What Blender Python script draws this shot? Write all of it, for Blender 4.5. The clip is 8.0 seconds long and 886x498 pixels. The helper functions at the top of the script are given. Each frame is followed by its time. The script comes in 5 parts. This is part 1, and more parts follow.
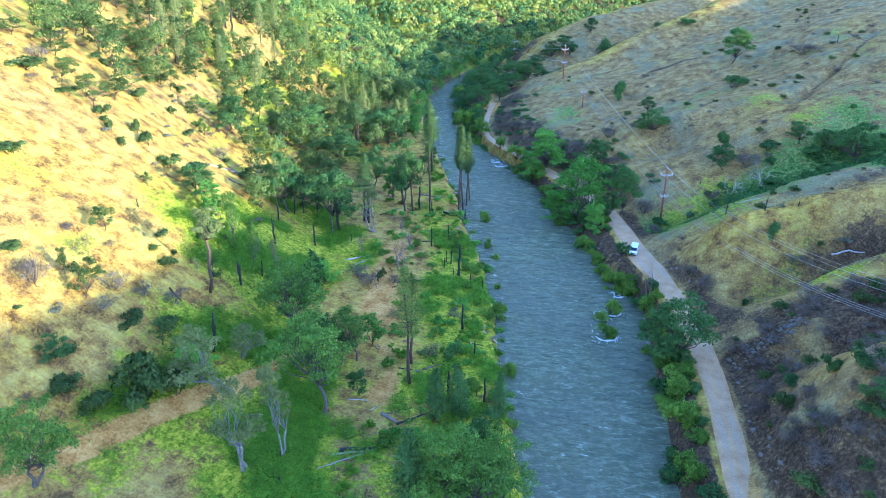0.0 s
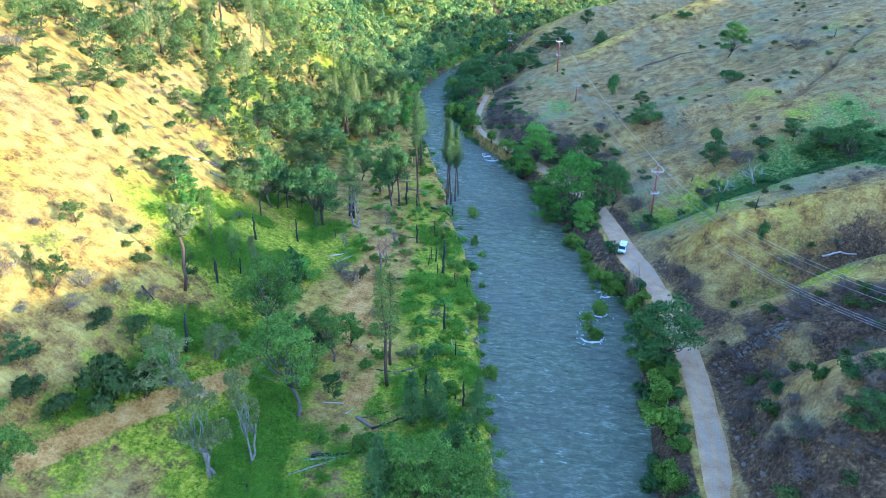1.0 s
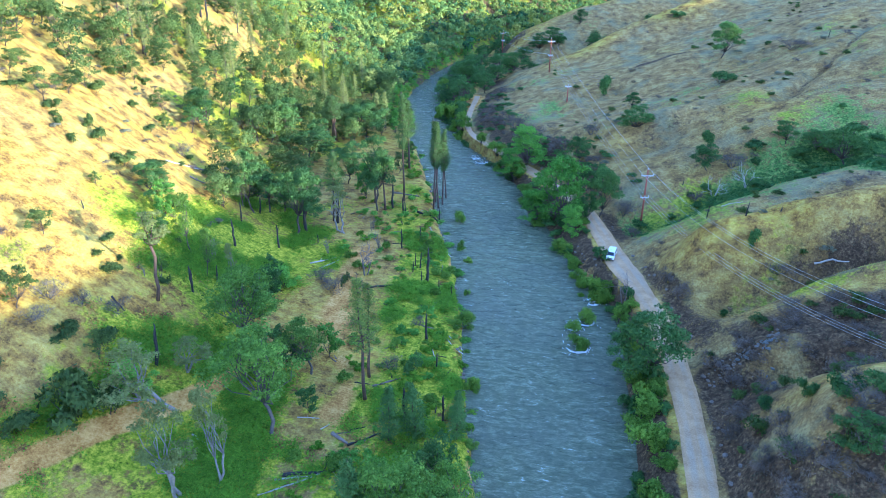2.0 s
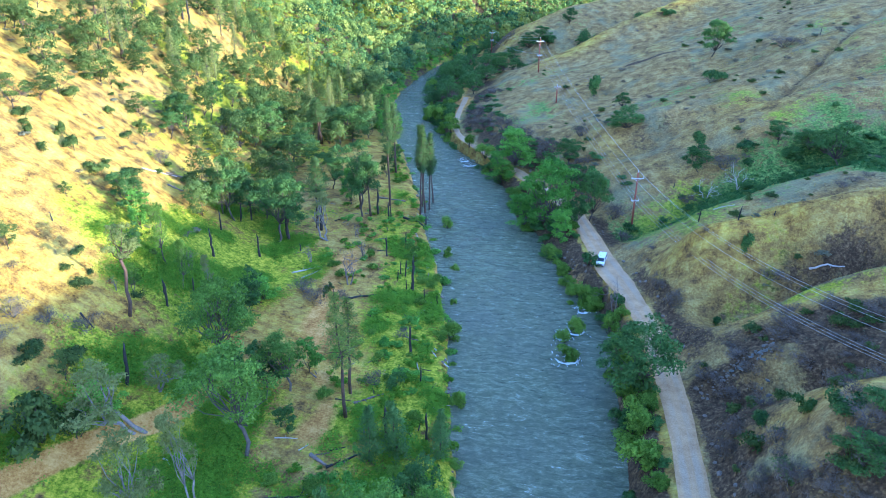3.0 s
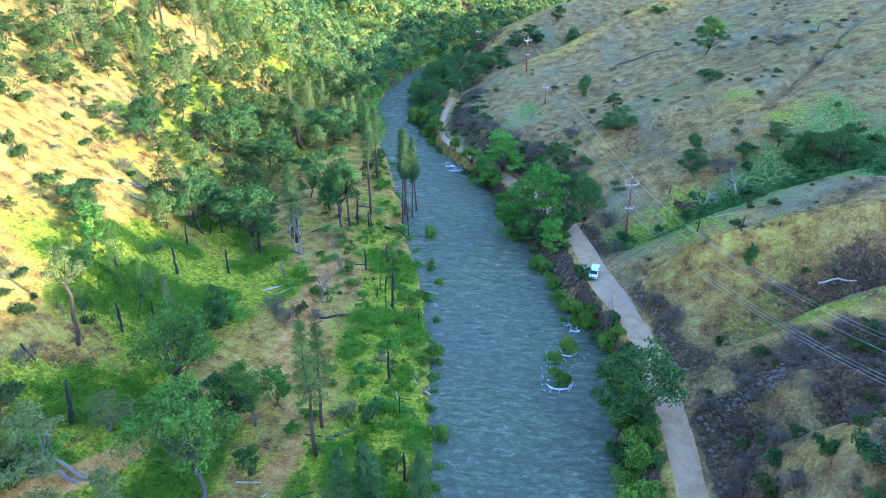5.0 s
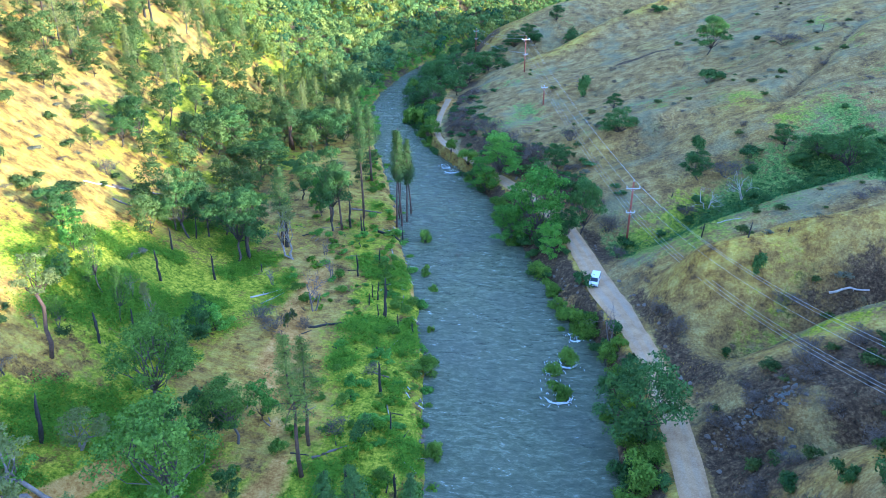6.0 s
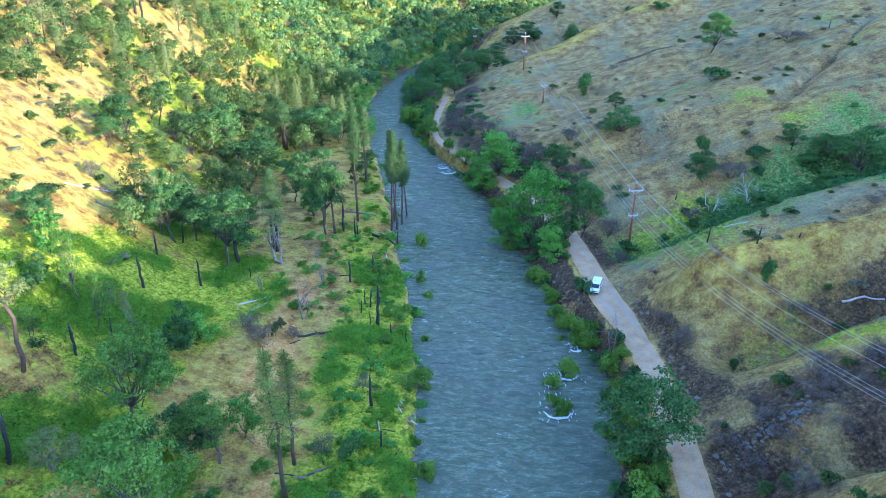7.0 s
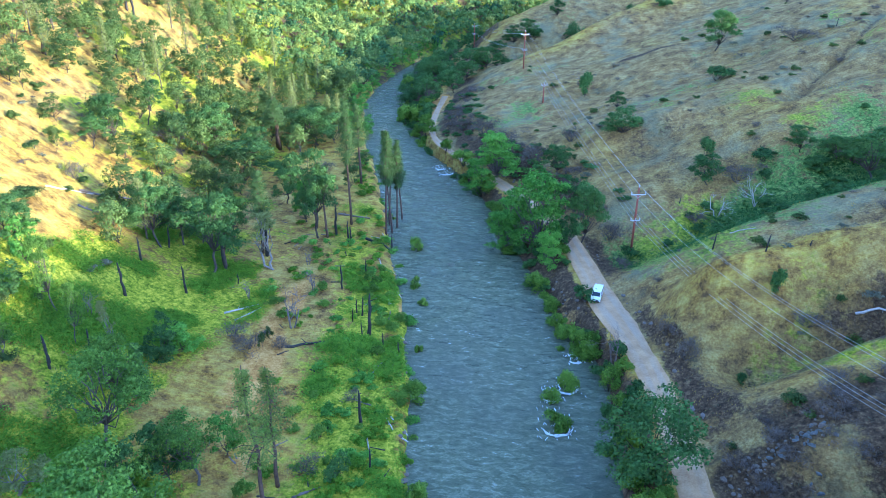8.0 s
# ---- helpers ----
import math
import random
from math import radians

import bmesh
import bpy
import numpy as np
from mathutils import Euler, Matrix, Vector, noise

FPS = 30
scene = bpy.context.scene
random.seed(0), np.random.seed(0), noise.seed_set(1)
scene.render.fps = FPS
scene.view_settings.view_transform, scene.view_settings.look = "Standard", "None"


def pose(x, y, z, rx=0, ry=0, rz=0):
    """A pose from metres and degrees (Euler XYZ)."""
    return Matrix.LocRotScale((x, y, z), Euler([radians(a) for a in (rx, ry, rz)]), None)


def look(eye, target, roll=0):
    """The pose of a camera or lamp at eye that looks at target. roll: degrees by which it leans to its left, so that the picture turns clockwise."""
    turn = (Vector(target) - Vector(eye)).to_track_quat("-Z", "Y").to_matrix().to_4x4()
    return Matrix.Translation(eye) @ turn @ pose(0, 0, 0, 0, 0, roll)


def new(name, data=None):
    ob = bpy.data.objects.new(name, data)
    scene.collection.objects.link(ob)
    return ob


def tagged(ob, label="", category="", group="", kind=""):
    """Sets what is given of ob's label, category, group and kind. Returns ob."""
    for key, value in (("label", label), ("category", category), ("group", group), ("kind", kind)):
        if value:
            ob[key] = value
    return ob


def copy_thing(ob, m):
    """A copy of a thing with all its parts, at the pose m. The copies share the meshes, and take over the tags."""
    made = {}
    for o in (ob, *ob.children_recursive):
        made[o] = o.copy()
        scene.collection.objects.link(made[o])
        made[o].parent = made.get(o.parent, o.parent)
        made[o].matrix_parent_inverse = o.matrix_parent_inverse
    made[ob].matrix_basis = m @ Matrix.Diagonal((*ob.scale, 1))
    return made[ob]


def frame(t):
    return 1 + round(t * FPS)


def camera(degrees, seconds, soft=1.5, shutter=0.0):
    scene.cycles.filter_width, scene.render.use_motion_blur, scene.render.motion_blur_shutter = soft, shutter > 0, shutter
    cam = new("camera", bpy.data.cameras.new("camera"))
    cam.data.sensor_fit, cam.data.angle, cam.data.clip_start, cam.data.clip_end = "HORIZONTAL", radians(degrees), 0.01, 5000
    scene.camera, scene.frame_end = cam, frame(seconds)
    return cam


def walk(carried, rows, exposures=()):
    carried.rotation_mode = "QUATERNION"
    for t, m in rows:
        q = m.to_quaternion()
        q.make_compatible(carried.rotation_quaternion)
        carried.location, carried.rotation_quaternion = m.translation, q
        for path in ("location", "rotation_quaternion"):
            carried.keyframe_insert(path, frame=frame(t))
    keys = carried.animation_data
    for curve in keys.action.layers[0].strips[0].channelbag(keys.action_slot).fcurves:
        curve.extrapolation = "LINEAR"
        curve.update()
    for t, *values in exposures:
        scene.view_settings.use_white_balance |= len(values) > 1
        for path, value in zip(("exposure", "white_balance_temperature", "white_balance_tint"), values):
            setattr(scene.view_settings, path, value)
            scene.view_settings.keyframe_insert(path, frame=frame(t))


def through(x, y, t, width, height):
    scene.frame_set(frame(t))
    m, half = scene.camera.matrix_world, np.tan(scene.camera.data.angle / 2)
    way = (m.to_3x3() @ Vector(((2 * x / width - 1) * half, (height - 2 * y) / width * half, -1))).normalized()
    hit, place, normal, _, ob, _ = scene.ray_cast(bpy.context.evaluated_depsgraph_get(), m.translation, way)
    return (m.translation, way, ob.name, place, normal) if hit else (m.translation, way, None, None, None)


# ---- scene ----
cam = camera(65.7, 8.0, soft=0.75)
PATH = [
    (0, (-3.987, -3.9, 62.709), (-4.283, -2.098, 61.894), 0.0),
    (0.5, (-2.867, -2.18, 62.716), (-3.159, -0.386, 61.881), 0.4),
    (1, (-1.727, -0.407, 62.717), (-2.017, 1.385, 61.878), 0.5),
    (1.5, (-0.647, 1.492, 62.705), (-0.934, 3.284, 61.865), 0.6),
    (3, (1.276, 7.73, 62.558), (1.01, 9.524, 61.715), 0.1),
    (3.5, (1.541, 9.979, 62.398), (1.283, 11.775, 61.555), -0.0),
    (4, (1.638, 12.236, 62.129), (1.387, 14.031, 61.284), -0.1),
    (4.5, (1.607, 14.552, 61.759), (1.363, 16.348, 60.914), -0.2),
    (6, (1.365, 21.48, 60.146), (1.133, 23.278, 59.303), 0.1),
    (6.5, (1.438, 23.906, 59.748), (1.207, 25.703, 58.902), 0.1),
    (7, (1.566, 26.262, 59.323), (1.334, 28.058, 58.474), 0.1),
    (7.5, (1.702, 28.635, 58.924), (1.47, 30.431, 58.074), 0.2),
    (8, (1.869, 30.951, 58.615), (1.636, 32.745, 57.761), 0.2),
]
walk(cam, [(t, look(eye, aim, roll)) for t, eye, aim, roll in PATH], ((0.0, 3.15, 5010, 20), (8.0, 3.15, 5010, 20)))

# ---- light ----
world = bpy.data.worlds.new("sky")
scene.world = world
world.use_nodes = True
wn = world.node_tree.nodes
sky = wn.new("ShaderNodeTexSky")
sky.sky_type = "NISHITA"
sky.sun_disc = False
SUN_FROM = Vector((0.92, -0.34, 0.188)).normalized()
sky.sun_elevation = math.asin(SUN_FROM.z)
sky.sun_rotation = math.atan2(SUN_FROM.x, SUN_FROM.y)
sky.altitude = 300
sky.dust_density = 0.6
sky.ozone_density = 2.0
world.node_tree.links.new(sky.outputs[0], wn["Background"].inputs[0])
wn["Background"].inputs[1].default_value = 0.145
sun_data = bpy.data.lights.new("sun", "SUN")
sun_data.energy, sun_data.angle, sun_data.color = 1.6, radians(0.6), (1.0, 0.89, 0.54)
sun = new("sun", sun_data)
sun.matrix_world = look(SUN_FROM * 300, (0, 0, 0))


# ---- terrain shape ----
def lattice(ix, iy, seed):
    n = (ix * 374761393 + iy * 668265263 + seed * 974634541) & 0xFFFFFFFF
    n = ((n ^ (n >> 13)) * 1274126177) & 0xFFFFFFFF
    return ((n ^ (n >> 16)) & 0xFFFF) / 65535.0


def value_noise(x, y, seed=0):
    x, y = np.asarray(x, float), np.asarray(y, float)
    ix, iy = np.floor(x).astype(np.int64), np.floor(y).astype(np.int64)
    fx, fy = x - ix, y - iy
    fx, fy = fx * fx * (3 - 2 * fx), fy * fy * (3 - 2 * fy)
    a, b = lattice(ix, iy, seed), lattice(ix + 1, iy, seed)
    c, d = lattice(ix, iy + 1, seed), lattice(ix + 1, iy + 1, seed)
    return (a * (1 - fx) + b * fx) * (1 - fy) + (c * (1 - fx) + d * fx) * fy


def fbm(x, y, scale, octaves=4, seed=0):
    total, amp, norm = 0.0, 1.0, 0.0
    for k in range(octaves):
        total = total + amp * (value_noise(np.asarray(x) / scale * 2 ** k + 17.3 * k, np.asarray(y) / scale * 2 ** k - 9.1 * k, seed + k) - 0.5)
        norm += amp
        amp *= 0.5
    return 2 * total / norm


def step(a, b, v):
    s = np.clip((np.asarray(v, float) - a) / (b - a), 0, 1)
    return s * s * (3 - 2 * s)


def softplus(v, k):
    v = np.asarray(v, float)
    return k * np.logaddexp(0, v / k)


def soft_table(y, ys, xs, spread):
    y = np.asarray(y, float)
    return sum(w * np.interp(y + o * spread, ys, xs) for o, w in ((-1, 0.17), (-0.5, 0.2), (0, 0.26), (0.5, 0.2), (1, 0.17)))


LEFT_BANK = ((-3000, -60, 20, 60, 77, 95, 115, 130, 150, 175, 200, 218, 250, 267, 290, 328, 370, 410, 460, 540, 3000),
             (-20, 0, 0, -4, -7, -10, -14, -17, -23, -30, -38, -44, -53, -57.5, -59, -58, -51, -38, -5, 70, 2600))
RIGHT_BANK = ((-3000, -60, 20, 60, 95, 113, 121, 129, 136, 153, 182, 203, 217, 250, 290, 328, 370, 400, 440, 540, 3000),
              (-4, 14, 14, 14, 14, 14.5, 12.5, 8, 5.5, 0, -9, -17, -26, -39, -47.5, -48.5, -44, -34, -6, 96, 2630))
ROAD = ((-3000, 20, 62, 80, 92, 112, 122, 131, 150, 159, 185, 208, 218, 226, 238, 256, 275, 300, 340, 380, 440, 540, 3000),
        (8, 20.6, 20.8, 21.6, 21.7, 20.2, 18.0, 15.4, 11.6, 9.5, -4, -19, -24.5, -27, -28.5, -29, -29, -31, -33, -30, 8, 112, 2650))
FOOT = ((-3000, 20, 40, 60, 75, 90, 115, 138, 155, 190, 220, 250, 280, 310, 340, 380, 420, 500, 600, 3000),
        (-70, -70, -66, -60, -54, -56, -59, -68, -76, -80, -88, -99, -98, -86, -75, -62, -44, 22, 120, 2580))
TRAIL = ((30, 41, 52, 58, 64, 68, 72, 80, 90, 105, 125, 150, 175, 200), (-73, -66, -59, -55.5, -52.2, -50, -47.2, -43, -41, -41, -44, -47, -52, -57))


def left_bank(y):
    return soft_table(y, *LEFT_BANK, 7) + 0.8 * fbm(y, 0 * y, 9, 2, 3)


def right_bank(y):
    return soft_table(y, *RIGHT_BANK, 4) + 0.6 * fbm(y, 0 * y + 5, 7, 2, 4)


def road_x(y):
    return soft_table(y, *ROAD, 6)


def road_half(y):
    return np.interp(y, (60, 105, 185, 200, 268, 285), (2.3, 2.6, 2.6, 1.9, 1.9, 3.0))


def road_z(y):
    return np.interp(y, (0, 90, 130, 180, 230, 270, 400), (4.0, 3.8, 3.4, 3.2, 3.2, 3.5, 4))


def crease(x, y, ax, ay, bx, by, width, amount, grow=8.0, tail=25.0):
    """A rounded ridge (amount > 0) or gully (< 0) along a straight line in plan."""
    length = math.hypot(bx - ax, by - ay)
    ex, ey = (bx - ax) / length, (by - ay) / length
    s, d = (x - ax) * ex + (y - ay) * ey, -(x - ax) * ey + (y - ay) * ex
    d = d + 1.6 * fbm(x, y, 14, 2, 31)
    return amount * np.exp(-((d / width) ** 2)) * step(-2, grow, s) * (1 - step(length - 5, length + tail, s))


def height(x, y):
    x, y = np.asarray(x, float), np.asarray(y, float)
    bl, br, xr, zr = left_bank(y), right_bank(y), road_x(y), road_z(y)
    foot = soft_table(y, *FOOT, 14)
    # west side: flat terrace, then the hillside
    dl = bl - x
    terrace = -1.2 + 2.3 * step(-1.5, 2.5, dl) + 0.045 * np.clip(dl, 0, 45)
    rise = foot + 7.5 - x
    west = terrace + 0.74 * softplus(rise, 4.5) - 0.30 * softplus(rise - 75, 12)
    west = west + 2.2 * fbm(x, y, 34, 3, 11) * step(0, 25, rise) + 0.5 * fbm(x, y, 7, 3, 12) * step(-6, 10, rise) + 0.28 * fbm(x, y, 6, 3, 13)
    west = west + crease(x, y, -72, 343, -170, 420, 26, -26, 40, 80) + crease(x, y, -88, 262, -180, 238, 24, 10, 30, 60)
    # east side: bank, road bench, then the slopes
    shelf = road_half(y)
    u = x - xr - shelf - 0.5
    bank = -1.2 + (zr + 0.9) * step(-1.2, 1.0, (x - br) / np.maximum(xr - shelf - 0.2 - br, 2.0) * 2 - 0.75)
    uu = softplus(u, 0.5)
    # steepened below y 70, mostly out of view, to shade the near terrace
    face = np.interp(y, (140, 180), (6.0, 3.0)) * (1 - np.exp(-uu / 7.0)) + np.interp(y, (-60, 70, 270, 370), (0.37, 0.29, 0.29, 0.32)) * (uu - 0.93 * softplus(uu - 200, 20))
    hills = face
    hills = hills + crease(x, y, 22, 123.2, 79.7, 117.3, 5.2, 5.6) + crease(x, y, 32, 109.1, 79.4, 96.9, 3.2, 2.9)
    hills = hills + crease(x, y, 25.5, 109, 77.6, 113.3, 5.4, -8.0, 10) + crease(x, y, 25.5, 88.7, 60.9, 75.7, 3.4, -6.6, 9) + crease(x, y, 29.1, 74.2, 94.1, 50.5, 8.5, 4.3)
    hills = hills + crease(x, y, 15, 147, 60, 158, 10.0, -6.0, 7, 60) + crease(x, y, 24, 68, 80, 50, 12.0, 6.0)
    hills = hills + crease(x, y, 2, 196, 110, 175, 12, 3.0, 20, 60) + crease(x, y, -10, 215, 90, 235, 14, -3, 20, 60)
    hills = hills + crease(x, y, 56, 186, 92, 232, 1.8, -1.6, 6, 20) + crease(x, y, 10, 178, 60, 190, 6, -2.5, 14, 40) + crease(x, y, 60, 142, 100, 150, 6, -3.0, 12, 40)
    hills = np.where(y < 130, np.maximum(hills, 0.04 * uu), hills)
    # two spurs above the far road bend, with a wooded draw between them
    hills = hills + crease(x, y, -20, 268, 110, 345, 12, 7.5, 62, 60) + crease(x, y, -16, 302, 90, 385, 17, -15.0, 24, 80) + crease(x, y, -28, 352, 100, 452, 20, 8.0, 20, 100)
    # unseen ground beyond the spurs lowered so that sun reaches the woods
    hills = hills * (1 - 0.65 * step(25, 75, y - 352 - 0.78 * (x + 28))) * (1 - 0.6 * step(65, 115, x) * step(335, 375, y))
    hills = hills + 2.0 * fbm(x, y, 45, 3, 21) * step(12, 45, u) + 1.1 * fbm(x, y, 10, 4, 22) * step(1, 9, u)
    east = np.where(x > xr - shelf, zr + hills - 0.03, bank)
    east = east + 0.25 * fbm(x, y, 5, 3, 23) * step(shelf - 0.4, shelf + 1.2, np.abs(x - xr))
    mid = 0.5 * (bl + br)
    h = np.where(x < mid, west, east)
    # far country keeps rolling
    far = step(500, 1500, np.hypot(x, y))
    return h * (1 - far) + far * (60 + 60 * fbm(x, y, 500, 4, 41)) 
# ---- terrain shape ends ----


# ---- materials ----
def nodes_of(name):
    mat = bpy.data.materials.new(name)
    mat.use_nodes = True
    tree = mat.node_tree
    return mat, tree, tree.nodes["Principled BSDF"]


def put_node(tree, kind, **values):
    node = tree.nodes.new(kind)
    for key, value in values.items():
        node.inputs[key].default_value = value
    return node


def noise_node(tree, scale, detail=4.0, rough=0.6, source="Object", stretch=None):
    coords = tree.nodes.new("ShaderNodeTexCoord")
    node = put_node(tree, "ShaderNodeTexNoise", Scale=scale, Detail=detail, Roughness=rough)
    if stretch:
        mapping = tree.nodes.new("ShaderNodeMapping")
        mapping.inputs["Scale"].default_value = stretch
        tree.links.new(coords.outputs[source], mapping.inputs[0])
        tree.links.new(mapping.outputs[0], node.inputs["Vector"])
    else:
        tree.links.new(coords.outputs[source], node.inputs["Vector"])
    return node.outputs["Fac"]


def ramp_node(tree, fac, *stops):
    node = tree.nodes.new("ShaderNodeValToRGB")
    while len(node.color_ramp.elements) < len(stops):
        node.color_ramp.elements.new(0.5)
    for e, (p, c) in zip(node.color_ramp.elements, stops):
        e.position, e.color = p, ((c, c, c, 1) if isinstance(c, (int, float)) else (*c, 1))
    tree.links.new(fac, node.inputs[0])
    return node.outputs[0]


def math_node(tree, op, a, b):
    node = tree.nodes.new("ShaderNodeMath")
    node.operation = op
    for k, v in enumerate((a, b)):
        if isinstance(v, (int, float)):
            node.inputs[k].default_value = v
        else:
            tree.links.new(v, node.inputs[k])
    return node.outputs[0]


def mix_node(tree, fac, a, b, mode="MIX"):
    node = tree.nodes.new("ShaderNodeMixRGB")
    node.blend_type = mode
    for k, v in enumerate((fac, a, b)):
        if isinstance(v, (int, float)):
            node.inputs[k].default_value = v
        elif isinstance(v, tuple):
            node.inputs[k].default_value = (*v, 1)
        else:
            tree.links.new(v, node.inputs[k])
    return node.outputs[0]


def bump_node(tree, bsdf, fac, strength, distance):
    node = put_node(tree, "ShaderNodeBump", Strength=strength, Distance=distance)
    tree.links.new(fac, node.inputs["Height"])
    tree.links.new(node.outputs[0], bsdf.inputs["Normal"])


def foliage_material(name, dark, light, through=0.3, rough=0.75):
    mat, tree, bsdf = nodes_of(name)
    geo = tree.nodes.new("ShaderNodeNewGeometry")
    info = tree.nodes.new("ShaderNodeObjectInfo")
    patch = noise_node(tree, 0.55, 2.0)
    mixed = math_node(tree, "ADD", math_node(tree, "MULTIPLY", geo.outputs["Random Per Island"], 0.40), math_node(tree, "MULTIPLY", patch, 0.75))
    mixed = math_node(tree, "ADD", math_node(tree, "MULTIPLY", info.outputs["Random"], 0.3), math_node(tree, "SUBTRACT", mixed, 0.2))
    col = ramp_node(tree, mixed, (0.1, dark), (0.55, tuple(0.5 * (a + b) for a, b in zip(dark, light))), (0.95, light))
    tree.links.new(col, bsdf.inputs["Base Color"])
    bsdf.inputs["Roughness"].default_value = rough
    bsdf.inputs["Specular IOR Level"].default_value = 0.12
    thin = tree.nodes.new("ShaderNodeBsdfTranslucent")
    warm = mix_node(tree, 1.0, col, (1.25, 1.2, 0.7), "MULTIPLY")
    tree.links.new(warm, thin.inputs[0])
    blend = put_node(tree, "ShaderNodeMixShader", Fac=through)
    tree.links.new(bsdf.outputs[0], blend.inputs[1])
    tree.links.new(thin.outputs[0], blend.inputs[2])
    tree.links.new(blend.outputs[0], tree.nodes["Material Output"].inputs[0])
    return mat


def rough_material(name, dark, light, scale=3.0, bump=0.4, rough=0.9, stretch=None, metal=0.0):
    mat, tree, bsdf = nodes_of(name)
    a = noise_node(tree, scale, 6.0, 0.65, stretch=stretch)
    b = noise_node(tree, scale * 0.17, 3.0, 0.5)
    fac = math_node(tree, "ADD", math_node(tree, "MULTIPLY", a, 0.6), math_node(tree, "MULTIPLY", b, 0.4))
    tree.links.new(ramp_node(tree, fac, (0.3, dark), (0.7, light)), bsdf.inputs["Base Color"])
    bsdf.inputs["Roughness"].default_value = rough
    bsdf.inputs["Metallic"].default_value = metal
    bump_node(tree, bsdf, a, bump, 0.05)
    return mat


def ground_material():
    """Dry and green grass, bare earth and dark litter, by the sheet's cover attribute."""
    mat, tree, bsdf = nodes_of("hillside_ground")
    attr = tree.nodes.new("ShaderNodeAttribute")
    attr.attribute_name = "cover"
    split = tree.nodes.new("ShaderNodeSeparateColor")
    tree.links.new(attr.outputs["Color"], split.inputs[0])
    big, mid, fine = noise_node(tree, 0.045, 5.0), noise_node(tree, 0.35, 5.0, 0.65), noise_node(tree, 2.6, 6.0, 0.7)
    speck = noise_node(tree, 1.1, 4.0, 0.7)
    dry = ramp_node(tree, math_node(tree, "ADD", math_node(tree, "MULTIPLY", mid, 0.7), math_node(tree, "MULTIPLY", fine, 0.3)),
                    (0.38, (0.09, 0.05, 0.014)), (0.46, (0.36, 0.21, 0.035)), (0.53, (0.50, 0.36, 0.06)), (0.62, (0.60, 0.48, 0.10)))
    rust = ramp_node(tree, math_node(tree, "ADD", math_node(tree, "SUBTRACT", big, 0.5), attr.outputs["Alpha"]), (0.25, 0.0), (0.75, 0.9))
    dry = mix_node(tree, rust, dry, ramp_node(tree, math_node(tree, "ADD", math_node(tree, "MULTIPLY", mid, 0.5), math_node(tree, "MULTIPLY", fine, 0.5)), (0.37, (0.07, 0.05, 0.028)), (0.5, (0.29, 0.188, 0.07)), (0.62, (0.50, 0.38, 0.155))))
    green = ramp_node(tree, math_node(tree, "ADD", math_node(tree, "MULTIPLY", speck, 0.55), math_node(tree, "MULTIPLY", fine, 0.45)),
                      (0.37, (0.04, 0.08, 0.006)), (0.48, (0.20, 0.26, 0.015)), (0.60, (0.52, 0.46, 0.045)))
    # bluer copy of the green for the east slope, haze put into its colour
    cool_green = ramp_node(tree, math_node(tree, "ADD", math_node(tree, "MULTIPLY", speck, 0.55), math_node(tree, "MULTIPLY", fine, 0.45)),
                             (0.38, (0.02, 0.06, 0.016)), (0.48, (0.10, 0.19, 0.042)), (0.60, (0.27, 0.36, 0.09)))
    green = mix_node(tree, ramp_node(tree, attr.outputs["Alpha"], (0.66, 0.0), (0.76, 1.0)), green, cool_green)
    dirt = ramp_node(tree, math_node(tree, "ADD", math_node(tree, "MULTIPLY", mid, 0.5), math_node(tree, "MULTIPLY", fine, 0.5)),
                     (0.38, (0.27, 0.12, 0.03)), (0.5, (0.50, 0.275, 0.075)), (0.64, (0.68, 0.44, 0.16)))
    litter = ramp_node(tree, math_node(tree, "ADD", math_node(tree, "MULTIPLY", speck, 0.5), math_node(tree, "MULTIPLY", fine, 0.5)), (0.36, (0.020, 0.015, 0.011)), (0.52, (0.10, 0.066, 0.038)), (0.66, (0.28, 0.195, 0.10)))

    def mask(channel, wide):
        v = math_node(tree, "ADD", split.outputs[channel], math_node(tree, "MULTIPLY", math_node(tree, "SUBTRACT", mid, 0.5), wide))
        v = math_node(tree, "ADD", v, math_node(tree, "MULTIPLY", math_node(tree, "SUBTRACT", speck, 0.5), wide * 0.9))
        return ramp_node(tree, v, (0.38, 0.0), (0.62, 1.0))

    streak = noise_node(tree, 0.5, 5.0, 0.7, stretch=(0.6, 2.4, 1.0))
    dry = mix_node(tree, ramp_node(tree, streak, (0.40, 0.4), (0.60, 0.0)), dry, (0.17, 0.11, 0.055))
    cool = ramp_node(tree, noise_node(tree, 0.09, 5.0, 0.65), (0.50, 0.0), (0.64, 0.5))
    dry = mix_node(tree, math_node(tree, "MULTIPLY", cool, ramp_node(tree, attr.outputs["Alpha"], (0.58, 0.0), (0.72, 1.0))), dry, mix_node(tree, fine, (0.11, 0.14, 0.09), (0.27, 0.32, 0.19)))
    col = mix_node(tree, mask(0, 1.15), dry, green)
    col = mix_node(tree, mask(2, 1.2), col, litter)
    col = mix_node(tree, mask(1, 0.55), col, dirt)
    tree.links.new(col, bsdf.inputs["Base Color"])
    bsdf.inputs["Roughness"].default_value = 0.95
    bsdf.inputs["Specular IOR Level"].default_value = 0.1
    relief = math_node(tree, "ADD", math_node(tree, "MULTIPLY", speck, 0.6), math_node(tree, "MULTIPLY", fine, 0.4))
    bump_node(tree, bsdf, relief, 1.0, 0.6)
    return mat


